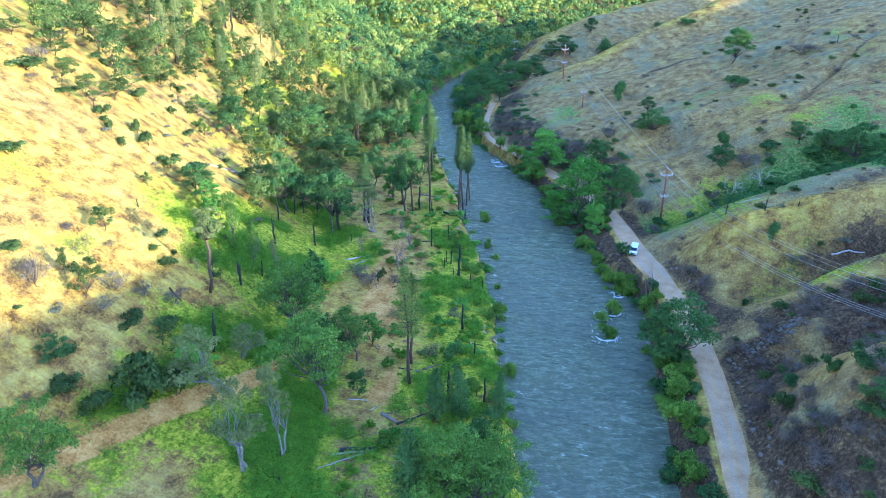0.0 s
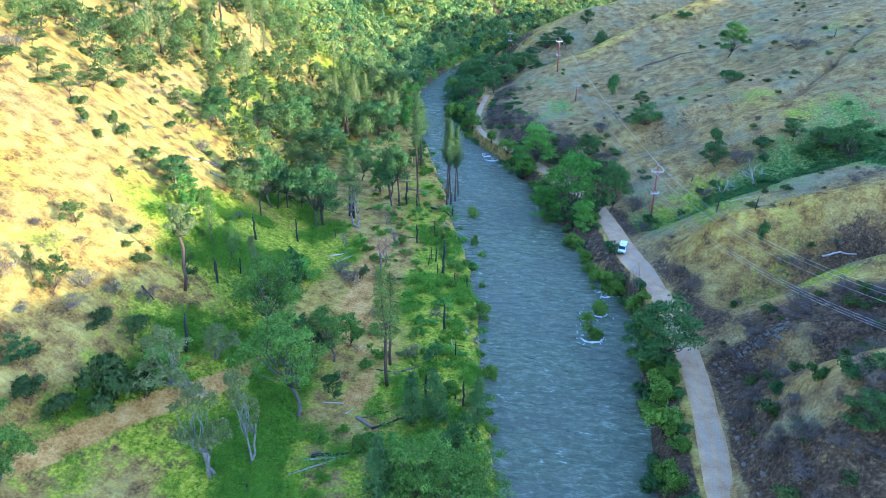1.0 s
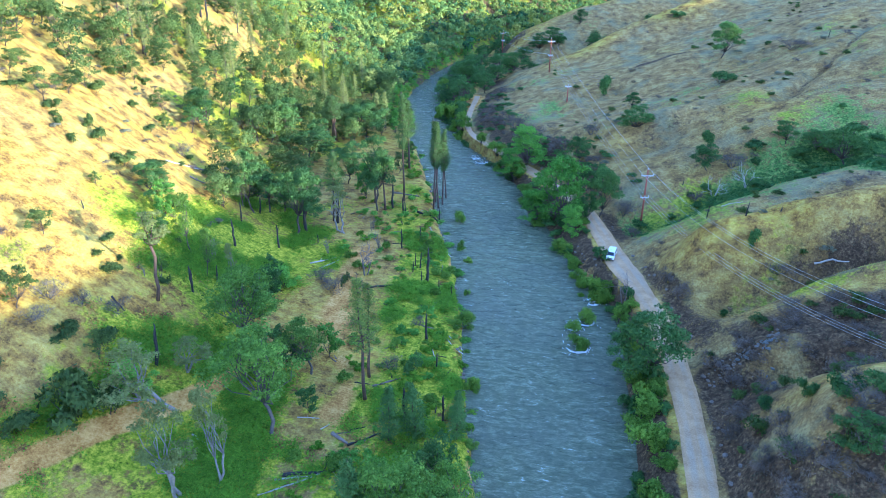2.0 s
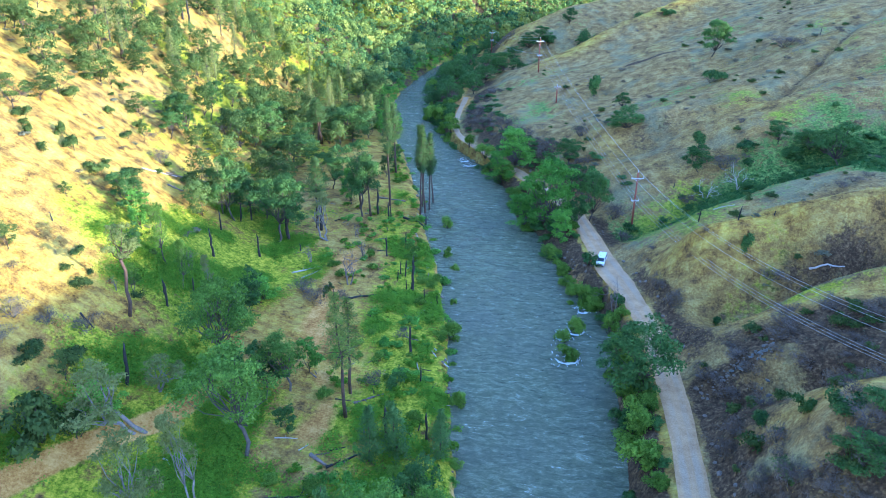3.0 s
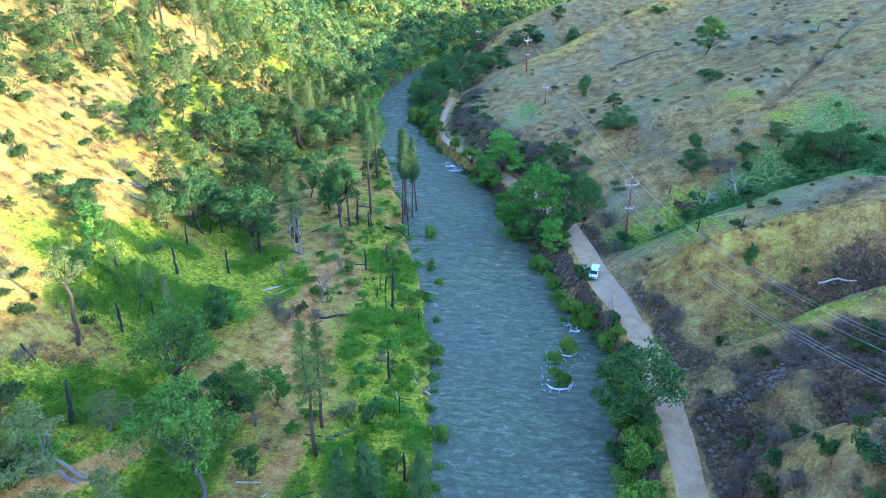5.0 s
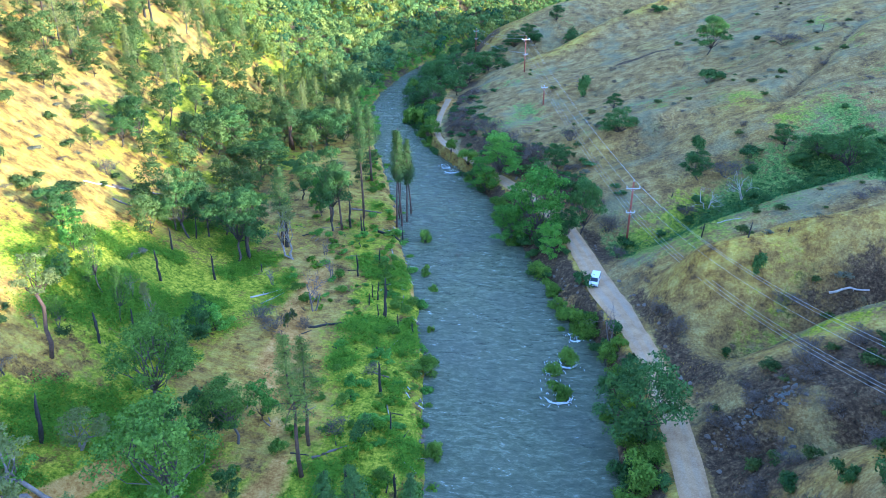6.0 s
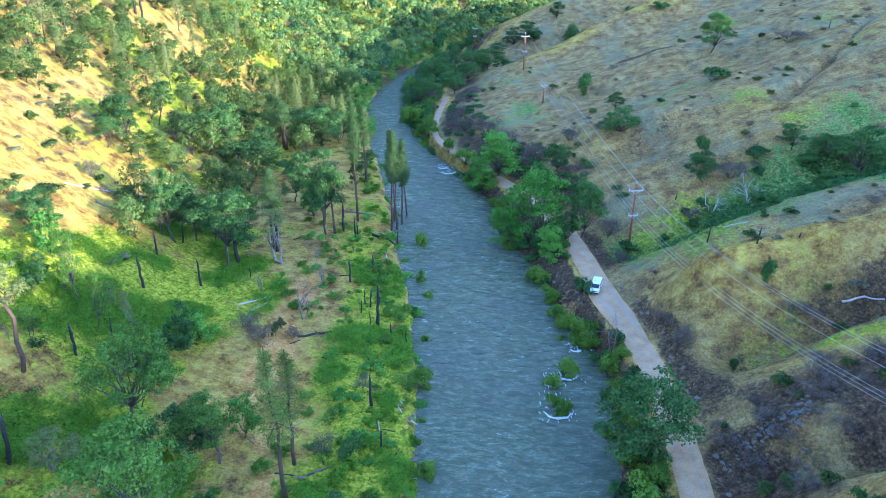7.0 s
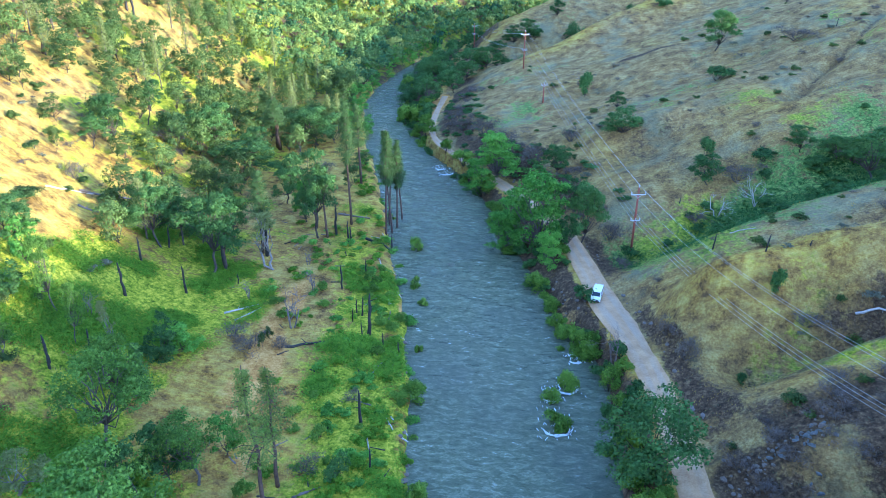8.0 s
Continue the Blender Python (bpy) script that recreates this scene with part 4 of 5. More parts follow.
SNAGS = (
    (-21.0, 119.2, 7.1, 0.2), (-21.9, 118.1, 2.8, 0.2), (-23.4, 124.3, 3.6, 0.2), (-24.5, 122.3, 2.6, 0.2), (-24.5, 125.1, 3.0, 0.2), (-28.9, 132.4, 4.5, 0.2),
    (-26.2, 138.8, 3.0, 0.2), (-24.1, 152.1, 3.9, 0.2), (-18.3, 116.4, 2.4, 0.3), (-15.7, 115.6, 2.2, 0.3), (-17.4, 98.4, 5.2, 0.2), (-14.3, 90.5, 3.2, 0.2),
    (-21.2, 96.6, 0.6, 0.3), (-51.9, 76.8, 6.5, 0.2), (-16.5, 77.1, 6.0, 0.2), (-11.4, 78.6, 4.5, 0.2), (-36.0, 154.1, 6.8, 0.2), (-32.8, 151.6, 4.6, 0.1),
    (-32.3, 152.1, 3.6, 0.1), (-57.6, 115.0, 5.7, 0.2), (-61.2, 126.2, 4.4, 0.2), (-46.3, 129.6, 1.9, 0.2), (-55.4, 94.6, 4.2, 0.3), (-33.9, 56.5, 1.3, 0.2),
    (34.95, 121.4, 2.7, 0.3), (31.7, 134.5, 3.0, 0.2), (40.5, 121.4, 1.0, 0.2), (31.2, 159.4, 1.4, 0.2), (80.1, 231.3, 2.4, 0.4), (-21.9, 95.8, 0.8, 0.2), (-73.3, 96.4, 1.6, 0.2),
    (-122.6, 237.5, 9.5, 0.4), (-118.5, 233.7, 10.4, 0.4), (-120.3, 191.5, 3.5, 0.3), (-56.0, 95.4, 4.3, 0.3), (-50.5, 133.9, 8.1, 0.2), (-45.7, 141.5, 9.1, 0.2),
    (-61.1, 134.9, 4.3, 0.2), (-52.2, 122.7, 5.0, 0.2), (-54.3, 100.8, 3.3, 0.2),
)
BARE_TREES = (
    (-33.0, 118.3, 10.5, 3.6), (15.5, 114.7, 11.1, 2.7), (-57.6, 106.5, 6.1, 1.7), (-69.6, 60.0, 5.5, 0.8), (16.0, 238.0, 5.4, 2.6), (-37.4, 140.1, 5.1, 1.8),
    (-81.8, 183.7, 5.8, 3.5), (-42.9, 125.5, 5.9, 2.1), (-33.4, 130.4, 6.7, 2.3), (-61.1, 91.1, 4.0, 1.0),
)
PALE_DEAD = (
    (43.9, 155.9, 7.4, 2.3), (37.5, 156.0, 5.0, 2.9),
)
TERRACE_OAKS = (
    (-46.5, 104.2, 7.8, 3.2), (-45.2, 108.1, 5.4, 2.7), (-48.2, 96.8, 4.9, 2.0), (-36.0, 85.0, 8.6, 3.4), (-31.1, 89.9, 6.2, 2.4), (-38.6, 82.0, 7.8, 3.0),
    (-66.8, 109.1, 7.4, 2.8), (-64.1, 101.9, 5.0, 2.2), (-65.4, 62.1, 4.0, 2.1), (-51.6, 70.9, 6.3, 3.0), (-29.2, 76.2, 4.9, 1.7), (-11.2, 67.9, 7.3, 3.1),
    (-17.7, 88.3, 4.2, 1.7),
)
PALE_LOGS = (
    (-30.5, 60.2, -22.8, 66.8, 0.15),
    (-29.5, 62.9, -25.3, 64.6, 0.19),
    (-27.1, 73.1, -26.2, 74.4, 0.12),
    (-30.9, 74.7, -28.0, 75.3, 0.13),
    (-34.1, 57.6, -30.5, 55.5, 0.15),
    (-42.5, 67.8, -39.2, 66.3, 0.17),
    (-10.7, 75.6, -9.2, 78.8, 0.12),
    (45.3, 114.7, 50.3, 114.2, 0.28),
    (35.0, 138.3, 38.7, 137.6, 0.15),
    (-78.8, 130.7, -76.8, 137.2, 0.22),
    (-76.8, 137.2, -74.3, 145.1, 0.17),
    (-44.7, 119.9, -40.6, 123.9, 0.24),
    (-42.3, 118.3, -39.8, 123.1, 0.17),
    (9.7, 119.8, 11.8, 117.6, 0.13),
    (-11.4, 105.9, -9.9, 107.5, 0.09),
    (-23.7, 127.6, -22.0, 131.1, 0.11),
    (-18.4, 108.9, -17.3, 112.9, 0.10),
    (-6.1, 92.6, -7.6, 90.6, 0.14),
    (-27.5, 93.5, -27.6, 95.4, 0.11),
    (-15.9, 95.7, -15.2, 93.8, 0.15),
    (13.5, 129.5, 14.4, 128.9, 0.09),
)
DARK_LOGS = (
    (-28.8, 63.7, -22.6, 66.2, 0.23),
    (-25.3, 72.5, -22.8, 71.0, 0.25),
    (-22.7, 70.7, -19.1, 73.9, 0.16),
    (-22.8, 84.0, -19.1, 86.7, 0.18),
    (-29.7, 153.8, -24.2, 151.5, 0.28),
    (-38.4, 164.9, -31.3, 164.3, 0.23),
    (-61.4, 83.0, -59.1, 82.0, 0.14),
    (-77.4, 136.8, -73.5, 146.3, 0.20),
    (-32.3, 112.8, -26.5, 115.8, 0.20),
    (-74.2, 131.3, -72.3, 133.7, 0.20),
)

# one oak list: darker leaves from y 108 on, lighter leaves nearer
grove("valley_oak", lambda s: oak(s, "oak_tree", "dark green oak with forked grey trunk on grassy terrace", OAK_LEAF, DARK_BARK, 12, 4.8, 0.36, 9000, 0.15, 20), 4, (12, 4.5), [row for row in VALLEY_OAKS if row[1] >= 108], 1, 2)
grove("near_oak", lambda s: oak(s, "oak_tree", "open-crowned light green oak with pale grey trunk on terrace", LIGHT_OAK_LEAF, BARK, 12, 4.8, 0.3, 7600, 0.14, 26, s % 2 == 0, 0.15, 0.45, 7), 5, (12, 4.5), [row for row in VALLEY_OAKS if row[1] < 108], 18, 2)
grove("hill_oak", lambda s: oak(s, "oak_tree", "small round oak on dry golden hillside", HILL_LEAF, DARK_BARK, 6, 3.0, 0.22, 4200, 0.11, 16), 4, (6, 3), HILL_OAKS, 2, 4)
grove("hill_shrub", lambda s: shrub(s, "shrub", "rounded green shrub on dry grass slope", HILL_LEAF), 4, (3, 2.2), HILL_SHRUBS, 3)
grove("brush", lambda s: brush_bush(s, "shrub", "leafless grey-brown brush on dry slope", BRUSH_LEAF), 3, (2.2, 2.2), BRUSH, 4)
grove("pale_tree", lambda s: oak(s, "pale_tree", "thin grey-green tree with bleached trunk", PALE_LEAF, PALE_BARK, 12, 3.4, 0.4, 5200, 0.11, 16, s % 2 == 0, 0.15, 0.35), 3, (12, 3.4), PALE_TREES, 5, 4)
grove("slender_tree", lambda s: oak(s, "slender_tree", "slender tree with tall bare red-brown trunk and pale crown", PALE_LEAF, PINE_BARK, 15, 3.0, 0.72, 3600, 0.11, 12, False, 0.1, 0.3), 1, (15, 3.0), [(-57.7, 88.0, 15.5, 3.1)], 19)
grove("pine", lambda s: pine(s, "pine_tree", "tall pine with scorched bare lower trunk", NEEDLES), 4, (20, 2.2), [(x, y, h, r * 1.2) for x, y, h, r in PINES[2:]], 6, 1)
grove("terrace_pine", lambda s: pine(s, "pine_tree", "tall airy olive-green pine with scorched bare lower trunk", YELLOW_NEEDLES, PINE_BARK, 20, 2.6, 0.42, 5200, 0.13, 0.5), 2, (20, 2.6), [(x, y, h, r * 1.25) for x, y, h, r in PINES[:2]], 20, 1)
grove("young_pine", lambda s: pine(s, "young_pine", "young feathery light green pine on the terrace", PALE_PINE, PINE_BARK, 9, 2.1, 0.06, 5600, 0.14), 2, (9, 2.1), YOUNG_PINES, 16, 2)
grove("willow", lambda s: shrub(s, "willow_bush", "bright green willow bush at the water's edge", WILLOW_LEAF, 4.5, 2.2, 2600, 0.14), 4, (4.5, 2.2), BANK_WILLOWS, 7)
grove("cottonwood", lambda s: oak(s, "cottonwood_tree", "large bright green cottonwood on the river bank", BRIGHT_LEAF, BARK, 16, 6, 0.10, 14000, 0.19, 34, False, 0.1, core=0.6), 2, (16, 6), COTTONWOODS, 8)
grove("east_oak", lambda s: oak(s, "oak_tree", "dark green spreading oak beside the road or slope", OAK_LEAF, DARK_BARK, 9, 4.5, 0.16, 9000, 0.14, 24, core=0.5), 4, (9, 4.5), EAST_OAKS, 9, 2)
grove("east_shrub", lambda s: shrub(s, "shrub", "dark green shrub on shaded dry slope", OAK_LEAF), 3, (3, 2.2), EAST_SHRUBS, 10)
grove("brush", lambda s: brush_bush(s, "shrub", "leafless grey-brown brush on dry slope", BRUSH_LEAF), 3, (2.2, 2.2), EAST_BRUSH, 11)
grove("snag", lambda s: snag(s, "burnt_snag", "blackened standing dead stem in green undergrowth", CHAR), 5, (5, 0.2), [(x, y, h, 0.2 * max(h / 5, 0.55)) for x, y, h, r in SNAGS], 12, 2)
grove("pale_dead_tree", lambda s: bare_tree(s, "bare_tree", "bleached white dead tree standing in green gully", PALE_WOOD), 2, (8, 3.0), PALE_DEAD, 14)
grove("bare_tree", lambda s: bare_tree(s, "bare_tree", "leafless grey-brown dead tree with fine branches", GREY_WOOD), 3, (8, 3.0), BARE_TREES, 13)
grove("terrace_oak", lambda s: oak(s, "oak_tree", "leafy mid-green young oak in terrace weeds", BRIGHT_LEAF if s % 2 else OAK_LEAF, DARK_BARK, 7, 3.2, 0.1, 4200, 0.15, 18), 4, (7, 3.2), TERRACE_OAKS, 17, 2, 2.5)


# ---- wooded spur, far woods and undergrowth ----
def scatter(rng, count, x0, x1, y0, y1, keep, gap):
    """Random places that keep() accepts, no two nearer than gap."""
    xs, ys = rng.uniform(x0, x1, count * 12), rng.uniform(y0, y1, count * 12)
    good = keep(xs, ys) > rng.random(len(xs))
    placed = []
    cells = {}
    for x, y in zip(xs[good], ys[good]):
        key = (int(x // gap), int(y // gap))
        near = [q for i in (-1, 0, 1) for j in (-1, 0, 1) for q in cells.get((key[0] + i, key[1] + j), ())]
        if all((x - a) ** 2 + (y - b) ** 2 > gap * gap for a, b in near):
            cells.setdefault(key, []).append((x, y))
            placed.append((x, y))
            if len(placed) >= count:
                break
    return placed


def spur_density(x, y):
    west = x < left_bank(y) - 5
    thick = step(122, 205, y) * 0.9 + 0.05
    upper = west_rise(x, y)
    sunny = np.exp(-(((upper - 26) / 9) ** 2)) * step(250, 200, y)
    clearing = np.exp(-(((x + 50) / 7) ** 2) - ((y - 205) / 30) ** 2)
    return west * np.clip(thick - 0.55 * sunny - 0.9 * clearing + 0.25 * fbm(x, y, 25, 2, 81) - 0.45 * step(-2, -14, upper) * step(235, 200, y), 0, 1)


def plant_spur():
    rng = np.random.default_rng(21)
    for k, (x, y) in enumerate(scatter(rng, 290, -150, -38, 128, 287, spur_density, 4.3)):
        wide = rng.uniform(2.4, 4.6)
        if k % 9 == 4:
            plant("spur_pine", lambda s: pine(s, "grey_pine", "slender grey-green pine among oaks", PALE_LEAF, BARK, 14, 2.2, 0.25, 2600, 0.17), 2, (14, 2.2), x, y, rng.uniform(11, 17), rng.uniform(1.7, 2.6), rng)
        else:
            plant("spur_oak", lambda s: oak(s, "oak_tree", "green oak in dense woodland on the spur", WOODS_LEAF if s % 2 else HILL_LEAF, DARK_BARK, 9, 4, 0.1, 2500, 0.2, 11, twigs=3, core=0.66), 6, (9, 4), x, y, wide * rng.uniform(1.9, 2.6), wide, rng)


def woods_density(x, y):
    west = x < left_bank(y) - 2
    return np.where(west, step(280, 296, y), 0) * (1 - 0.75 * np.exp(-(((west_rise(x, y) - 30) / 9) ** 2)) * step(330, 300, y))


def build_woods():
    """Dense forest on the hill across the bend, too far to count."""
    rng = np.random.default_rng(22)
    centres, outs, tones, sizes = [], [], [], []
    for x, y in scatter(rng, 4600, -230, 260, 278, 640, woods_density, 3.2):
        z, high, wide = float(height(x, y)), rng.uniform(6, 12), rng.uniform(2.8, 4.6)
        n = 230 if y < 380 else 105
        blobs = np.stack([x + rng.normal(0, 0.45, 5) * wide, y + rng.normal(0, 0.45, 5) * wide, z + high * rng.uniform(0.3, 0.85, 5)], 1)
        pick = rng.integers(0, 5, n)
        way = rng.normal(0, 1, (n, 3))
        way /= np.linalg.norm(way, axis=1)[:, None]
        way[:, 2] = np.abs(way[:, 2]) * 1.1 - 0.3
        centres.append(blobs[pick] + way * wide * (0.35 + 0.3 * rng.random((n, 1))))
        outs.append(way * 4.5)
        sizes.append(np.full((n, 1), 0.36 if y < 380 else 0.58))
        tones.append(np.full(3 * n, np.clip(rng.normal(0.42, 0.3), 0, 1)))
    mesh = mesh_of("woods", *cards(rng, np.concatenate(centres), np.concatenate(outs), np.concatenate(sizes), 0.1, 0.8), FOREST)
    mesh.attributes.new("tone", "FLOAT", "POINT").data.foreach_set("value", np.concatenate(tones).astype(np.float32))
    tagged(new("woods", mesh), "dense green oak and pine forest on far hill", "forest", kind="stuff")


def plant_banks():
    """Thickets between the road and the water, and along the far bend."""
    rng = np.random.default_rng(23)

    def keep(x, y):
        b, r = right_bank(y), road_x(y)
        inside = (x > b - 0.3) & (x < r - road_half(y) - 0.5)
        open_bank = np.exp(-(((x - 8.5) / 4) ** 2) - ((y - 131) / 10) ** 2)
        return inside * np.clip(0.9 - open_bank, 0, 1)

    def edge(x, y):
        return (x > right_bank(y) - 1.2) & (x < road_x(y) - 1.7)

    for k, (x, y) in enumerate(scatter(rng, 190, -46, 21, 52, 262, keep, 1.7) + scatter(rng, 75, -46, 0, 188, 270, edge, 1.4)):
        wide = rng.uniform(1.2, 2.4)
        if k % 3:
            plant("bank_shrub", lambda s: shrub(s, "thicket_bush", "dark green bush in bank thicket", OAK_LEAF, 2.4, 1.8, 950, 0.165), 4, (2.4, 1.8), x, y, wide * rng.uniform(1.0, 1.5), wide, rng)
        else:
            plant("bank_willow", lambda s: shrub(s, "willow_bush", "bright green willow bush at the water's edge", WILLOW_LEAF, 3.2, 1.8, 1500, 0.14), 3, (3.2, 1.8), x, y, wide * rng.uniform(1.4, 2.0), wide, rng)

    def west_edge(x, y):
        d = left_bank(y) - x
        return (d > -0.7) * (d < 7) * np.clip(0.75 - 0.09 * d + 0.5 * fbm(x, y, 9, 2, 97), 0, 1)

    def strip(x, y):
        d = left_bank(y) - x
        return (d > 4) * (d < 24) * (1 - step(0.35, 0.6, cover_at(x, y)[1])) * np.clip(0.8 - 0.03 * d + 0.6 * fbm(x, y, 7, 2, 98), 0, 1)

    for k, (x, y) in enumerate(scatter(rng, 190, -50, 2, 56, 215, west_edge, 1.5) + scatter(rng, 160, -45, -6, 52, 158, strip, 1.4)):
        wide = rng.uniform(0.6, 1.7) * (1.0 if k < 190 else 0.75)
        if k % 4 == 0:
            plant("bank_willow", lambda s: shrub(s, "willow_bush", "bright green willow bush at the water's edge", WILLOW_LEAF, 3.2, 1.8, 1500, 0.14), 3, (3.2, 1.8), x, y, wide * rng.uniform(1.0, 1.7), wide, rng)
        else:
            plant("edge_shrub", lambda s: shrub(s, "riverside_bush", "low green bush on the burnt river bank", BRIGHT_LEAF if s % 2 else WEED_LEAF, 1.6, 1.4, 800, 0.12), 4, (1.6, 1.4), x, y, wide * rng.uniform(0.7, 1.3), wide, rng)

    def bend(x, y):
        b, r = right_bank(y), road_x(y)
        draw = crease(x, y, -22, 298, 50, 360, 10, 1.0, 6, 20)
        return np.where(x < r + 5, (x > b + 1) & ((x < r - 4) | (y > 281)), (x > r + 5) * step(0.3, 0.7, draw)) * step(262, 275, y) * 0.9

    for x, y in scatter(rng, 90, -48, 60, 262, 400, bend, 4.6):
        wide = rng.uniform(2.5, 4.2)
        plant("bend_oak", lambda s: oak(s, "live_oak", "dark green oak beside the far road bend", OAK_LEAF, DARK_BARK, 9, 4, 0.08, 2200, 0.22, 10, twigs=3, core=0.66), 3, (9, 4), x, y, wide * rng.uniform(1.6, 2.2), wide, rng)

    def far_left(x, y):
        b = left_bank(y)
        return ((x < b + 0.3) & (x > b - 7)) * step(205, 240, y)

    for x, y in scatter(rng, 60, -70, -30, 205, 400, far_left, 3.6):
        wide = rng.uniform(1.8, 3.2)
        plant("bend_tree", lambda s: oak(s, "riverside_tree", "bright green riverside tree on far bend", BRIGHT_LEAF, BARK, 7, 3, 0.1, 1800, 0.19, 10, twigs=3, core=0.6), 3, (7, 3), x, y, wide * rng.uniform(1.8, 2.6), wide, rng)


def cover_at(x, y):
    return cover(x, y, 0)


def scatter_cards(name, label, category, seed, area, count, keep, size, slim, leaf, lift, upright, clump=6, spread=0.35):
    """Undergrowth: clumps of small leaves or blades over the ground, one object of stuff."""
    rng = np.random.default_rng(seed)
    x, y = rng.uniform(area[0], area[1], count), rng.uniform(area[2], area[3], count)
    good = keep(x, y) > rng.random(count)
    x, y = x[good], y[good]
    big = rng.uniform(0.5, 1.5, len(x)) * (1 + 0.5 * fbm(x, y, 5, 2, 91))
    x, y, big = np.repeat(x, clump), np.repeat(y, clump), np.repeat(big, clump)
    x, y = x + rng.normal(0, spread, len(x)) * big, y + rng.normal(0, spread, len(y)) * big
    z = height(x, y) + rng.uniform(0.02, lift, len(x)) * big
    at = np.stack([x, y, z], 1)
    if upright:
        a = np.stack([rng.normal(0, 0.3, len(x)), rng.normal(0, 0.3, len(x)), np.ones(len(x))], 1) * (size * big * rng.uniform(0.6, 1.3, len(x)))[:, None]
        ang = rng.uniform(0, math.pi, len(x))
        b = np.stack([np.cos(ang), np.sin(ang), 0 * ang], 1) * (size * slim * big)[:, None]
        blade = np.stack([at - b, at + b, at + a], 1)
        v, f = blade.reshape(-1, 3), np.arange(3 * len(x)).reshape(-1, 3)
    else:
        v, f = cards(rng, at, np.repeat(np.array(((0, 0, 0.8),)), len(x), 0), size, 0, slim)
    tagged(new(name, mesh_of(name, v, f, leaf)), label, category, kind="stuff")


def on_west(x, y):
    return x < left_bank(y) - 0.8


def weeds_keep(x, y):
    g, d, l = cover_at(x, y)
    return on_west(x, y) * step(0.35, 0.85, g) * (1 - step(0.2, 0.5, d)) * step(-0.15, 0.35, fbm(x, y, 5, 3, 96))


def gully_keep(x, y):
    g, d, l = cover_at(x, y)
    return (x > road_x(y) + 4) * step(0.55, 0.9, g)


def straw_keep(x, y):
    g, d, l = cover_at(x, y)
    clear = np.abs(x - road_x(y)) > 3.4
    land = on_west(x, y) | (x > road_x(y) + 3.4)
    return clear * land * np.where((x > 0) & (y < 100), 0.45, 1.0) * (1 - step(0.4, 0.8, g)) * (1 - step(0.3, 0.6, d)) * (1 - 0.7 * l) * step(-0.4, 0.5, fbm(x, y, 6, 3, 92))


def litter_keep(x, y):
    g, d, l = cover_at(x, y)
    land = on_west(x, y) | (x > road_x(y) + 4)
    return land * step(0.25, 0.8, l + 0.35 * fbm(x, y, 7, 3, 93)) * 0.8


def plant_slopes():
    """Scattered shrubs and leafless brush on both dry slopes."""
    rng = np.random.default_rng(24)

    def keep_west(x, y):
        return (west_rise(x, y) > 6) * step(-0.3, 0.4, fbm(x, y, 16, 3, 94)) * 0.9

    def keep_east(x, y):
        return (x > road_x(y) + 5) * step(-0.1, 0.4, fbm(x, y, 14, 3, 95)) * 0.9

    def keep_gully(x, y):
        return gully_keep(x, y) * 0.7

    for x, y in scatter(rng, 70, 18, 95, 120, 200, keep_gully, 2.6):
        wide = rng.uniform(0.8, 2.0)
        plant("bank_shrub", lambda s: shrub(s, "thicket_bush", "dark green bush in bank thicket", OAK_LEAF, 2.4, 1.8, 950, 0.165), 4, (2.4, 1.8), x, y, wide * rng.uniform(0.8, 1.3), wide, rng)

    def keep_near(x, y):
        return (x > road_x(y) + 4.5) * np.where(cover_at(x, y)[2] > 0.35, 0.9, 0.25)

    for spots, tall in ((scatter(rng, 210, -135, -50, 48, 240, keep_west, 2.4), 1.0), (scatter(rng, 150, 0, 95, 52, 300, keep_east, 2.6), 0.8), (scatter(rng, 110, 24, 50, 50, 100, keep_near, 1.6), 0.8)):
        for k, (x, y) in enumerate(spots):
            wide = rng.uniform(0.6, 1.7) * (1.35 if y < 100 and x > 0 else 1.0)
            if k % 5 < (3 if y < 100 and x > 0 else 2):
                plant("brush", lambda s: brush_bush(s, "shrub", "leafless grey-brown brush on dry slope", BRUSH_LEAF), 3, (2.2, 2.2), x, y, wide * 0.9, wide, rng)
            elif k % 5 == 2:
                plant("sage", lambda s: shrub(s, "sage_bush", "low grey-green sage bush on dry grass", SAGE_LEAF, 1.5, 1.5, 700, 0.11), 3, (1.5, 1.5), x, y, wide * 0.8, wide, rng)
            else:
                plant("slope_shrub", lambda s: shrub(s, "bush", "small green bush on dry grass slope", HILL_LEAF, 1.6, 1.4, 800, 0.11), 4, (1.6, 1.4), x, y, wide * rng.uniform(0.8, 1.5), wide, rng)

    def keep_foot(x, y):
        u = x - road_x(y) - road_half(y)
        return (u > 1.5) * step(17, 8, u + 5 * fbm(x, y, 9, 2, 99)) * step(158, 175, y)

    for k, (x, y) in enumerate(scatter(rng, 120, -30, 30, 158, 264, keep_foot, 1.6)):
        wide = rng.uniform(0.8, 2.0)
        if k % 5 < 2:
            plant("brush", lambda s: brush_bush(s, "shrub", "leafless grey-brown brush on dry slope", BRUSH_LEAF), 3, (2.2, 2.2), x, y, wide, wide, rng)
        else:
            plant("bank_shrub", lambda s: shrub(s, "thicket_bush", "dark green bush in bank thicket", OAK_LEAF, 2.4, 1.8, 950, 0.165), 4, (2.4, 1.8), x, y, wide * rng.uniform(0.6, 1.0), wide, rng)


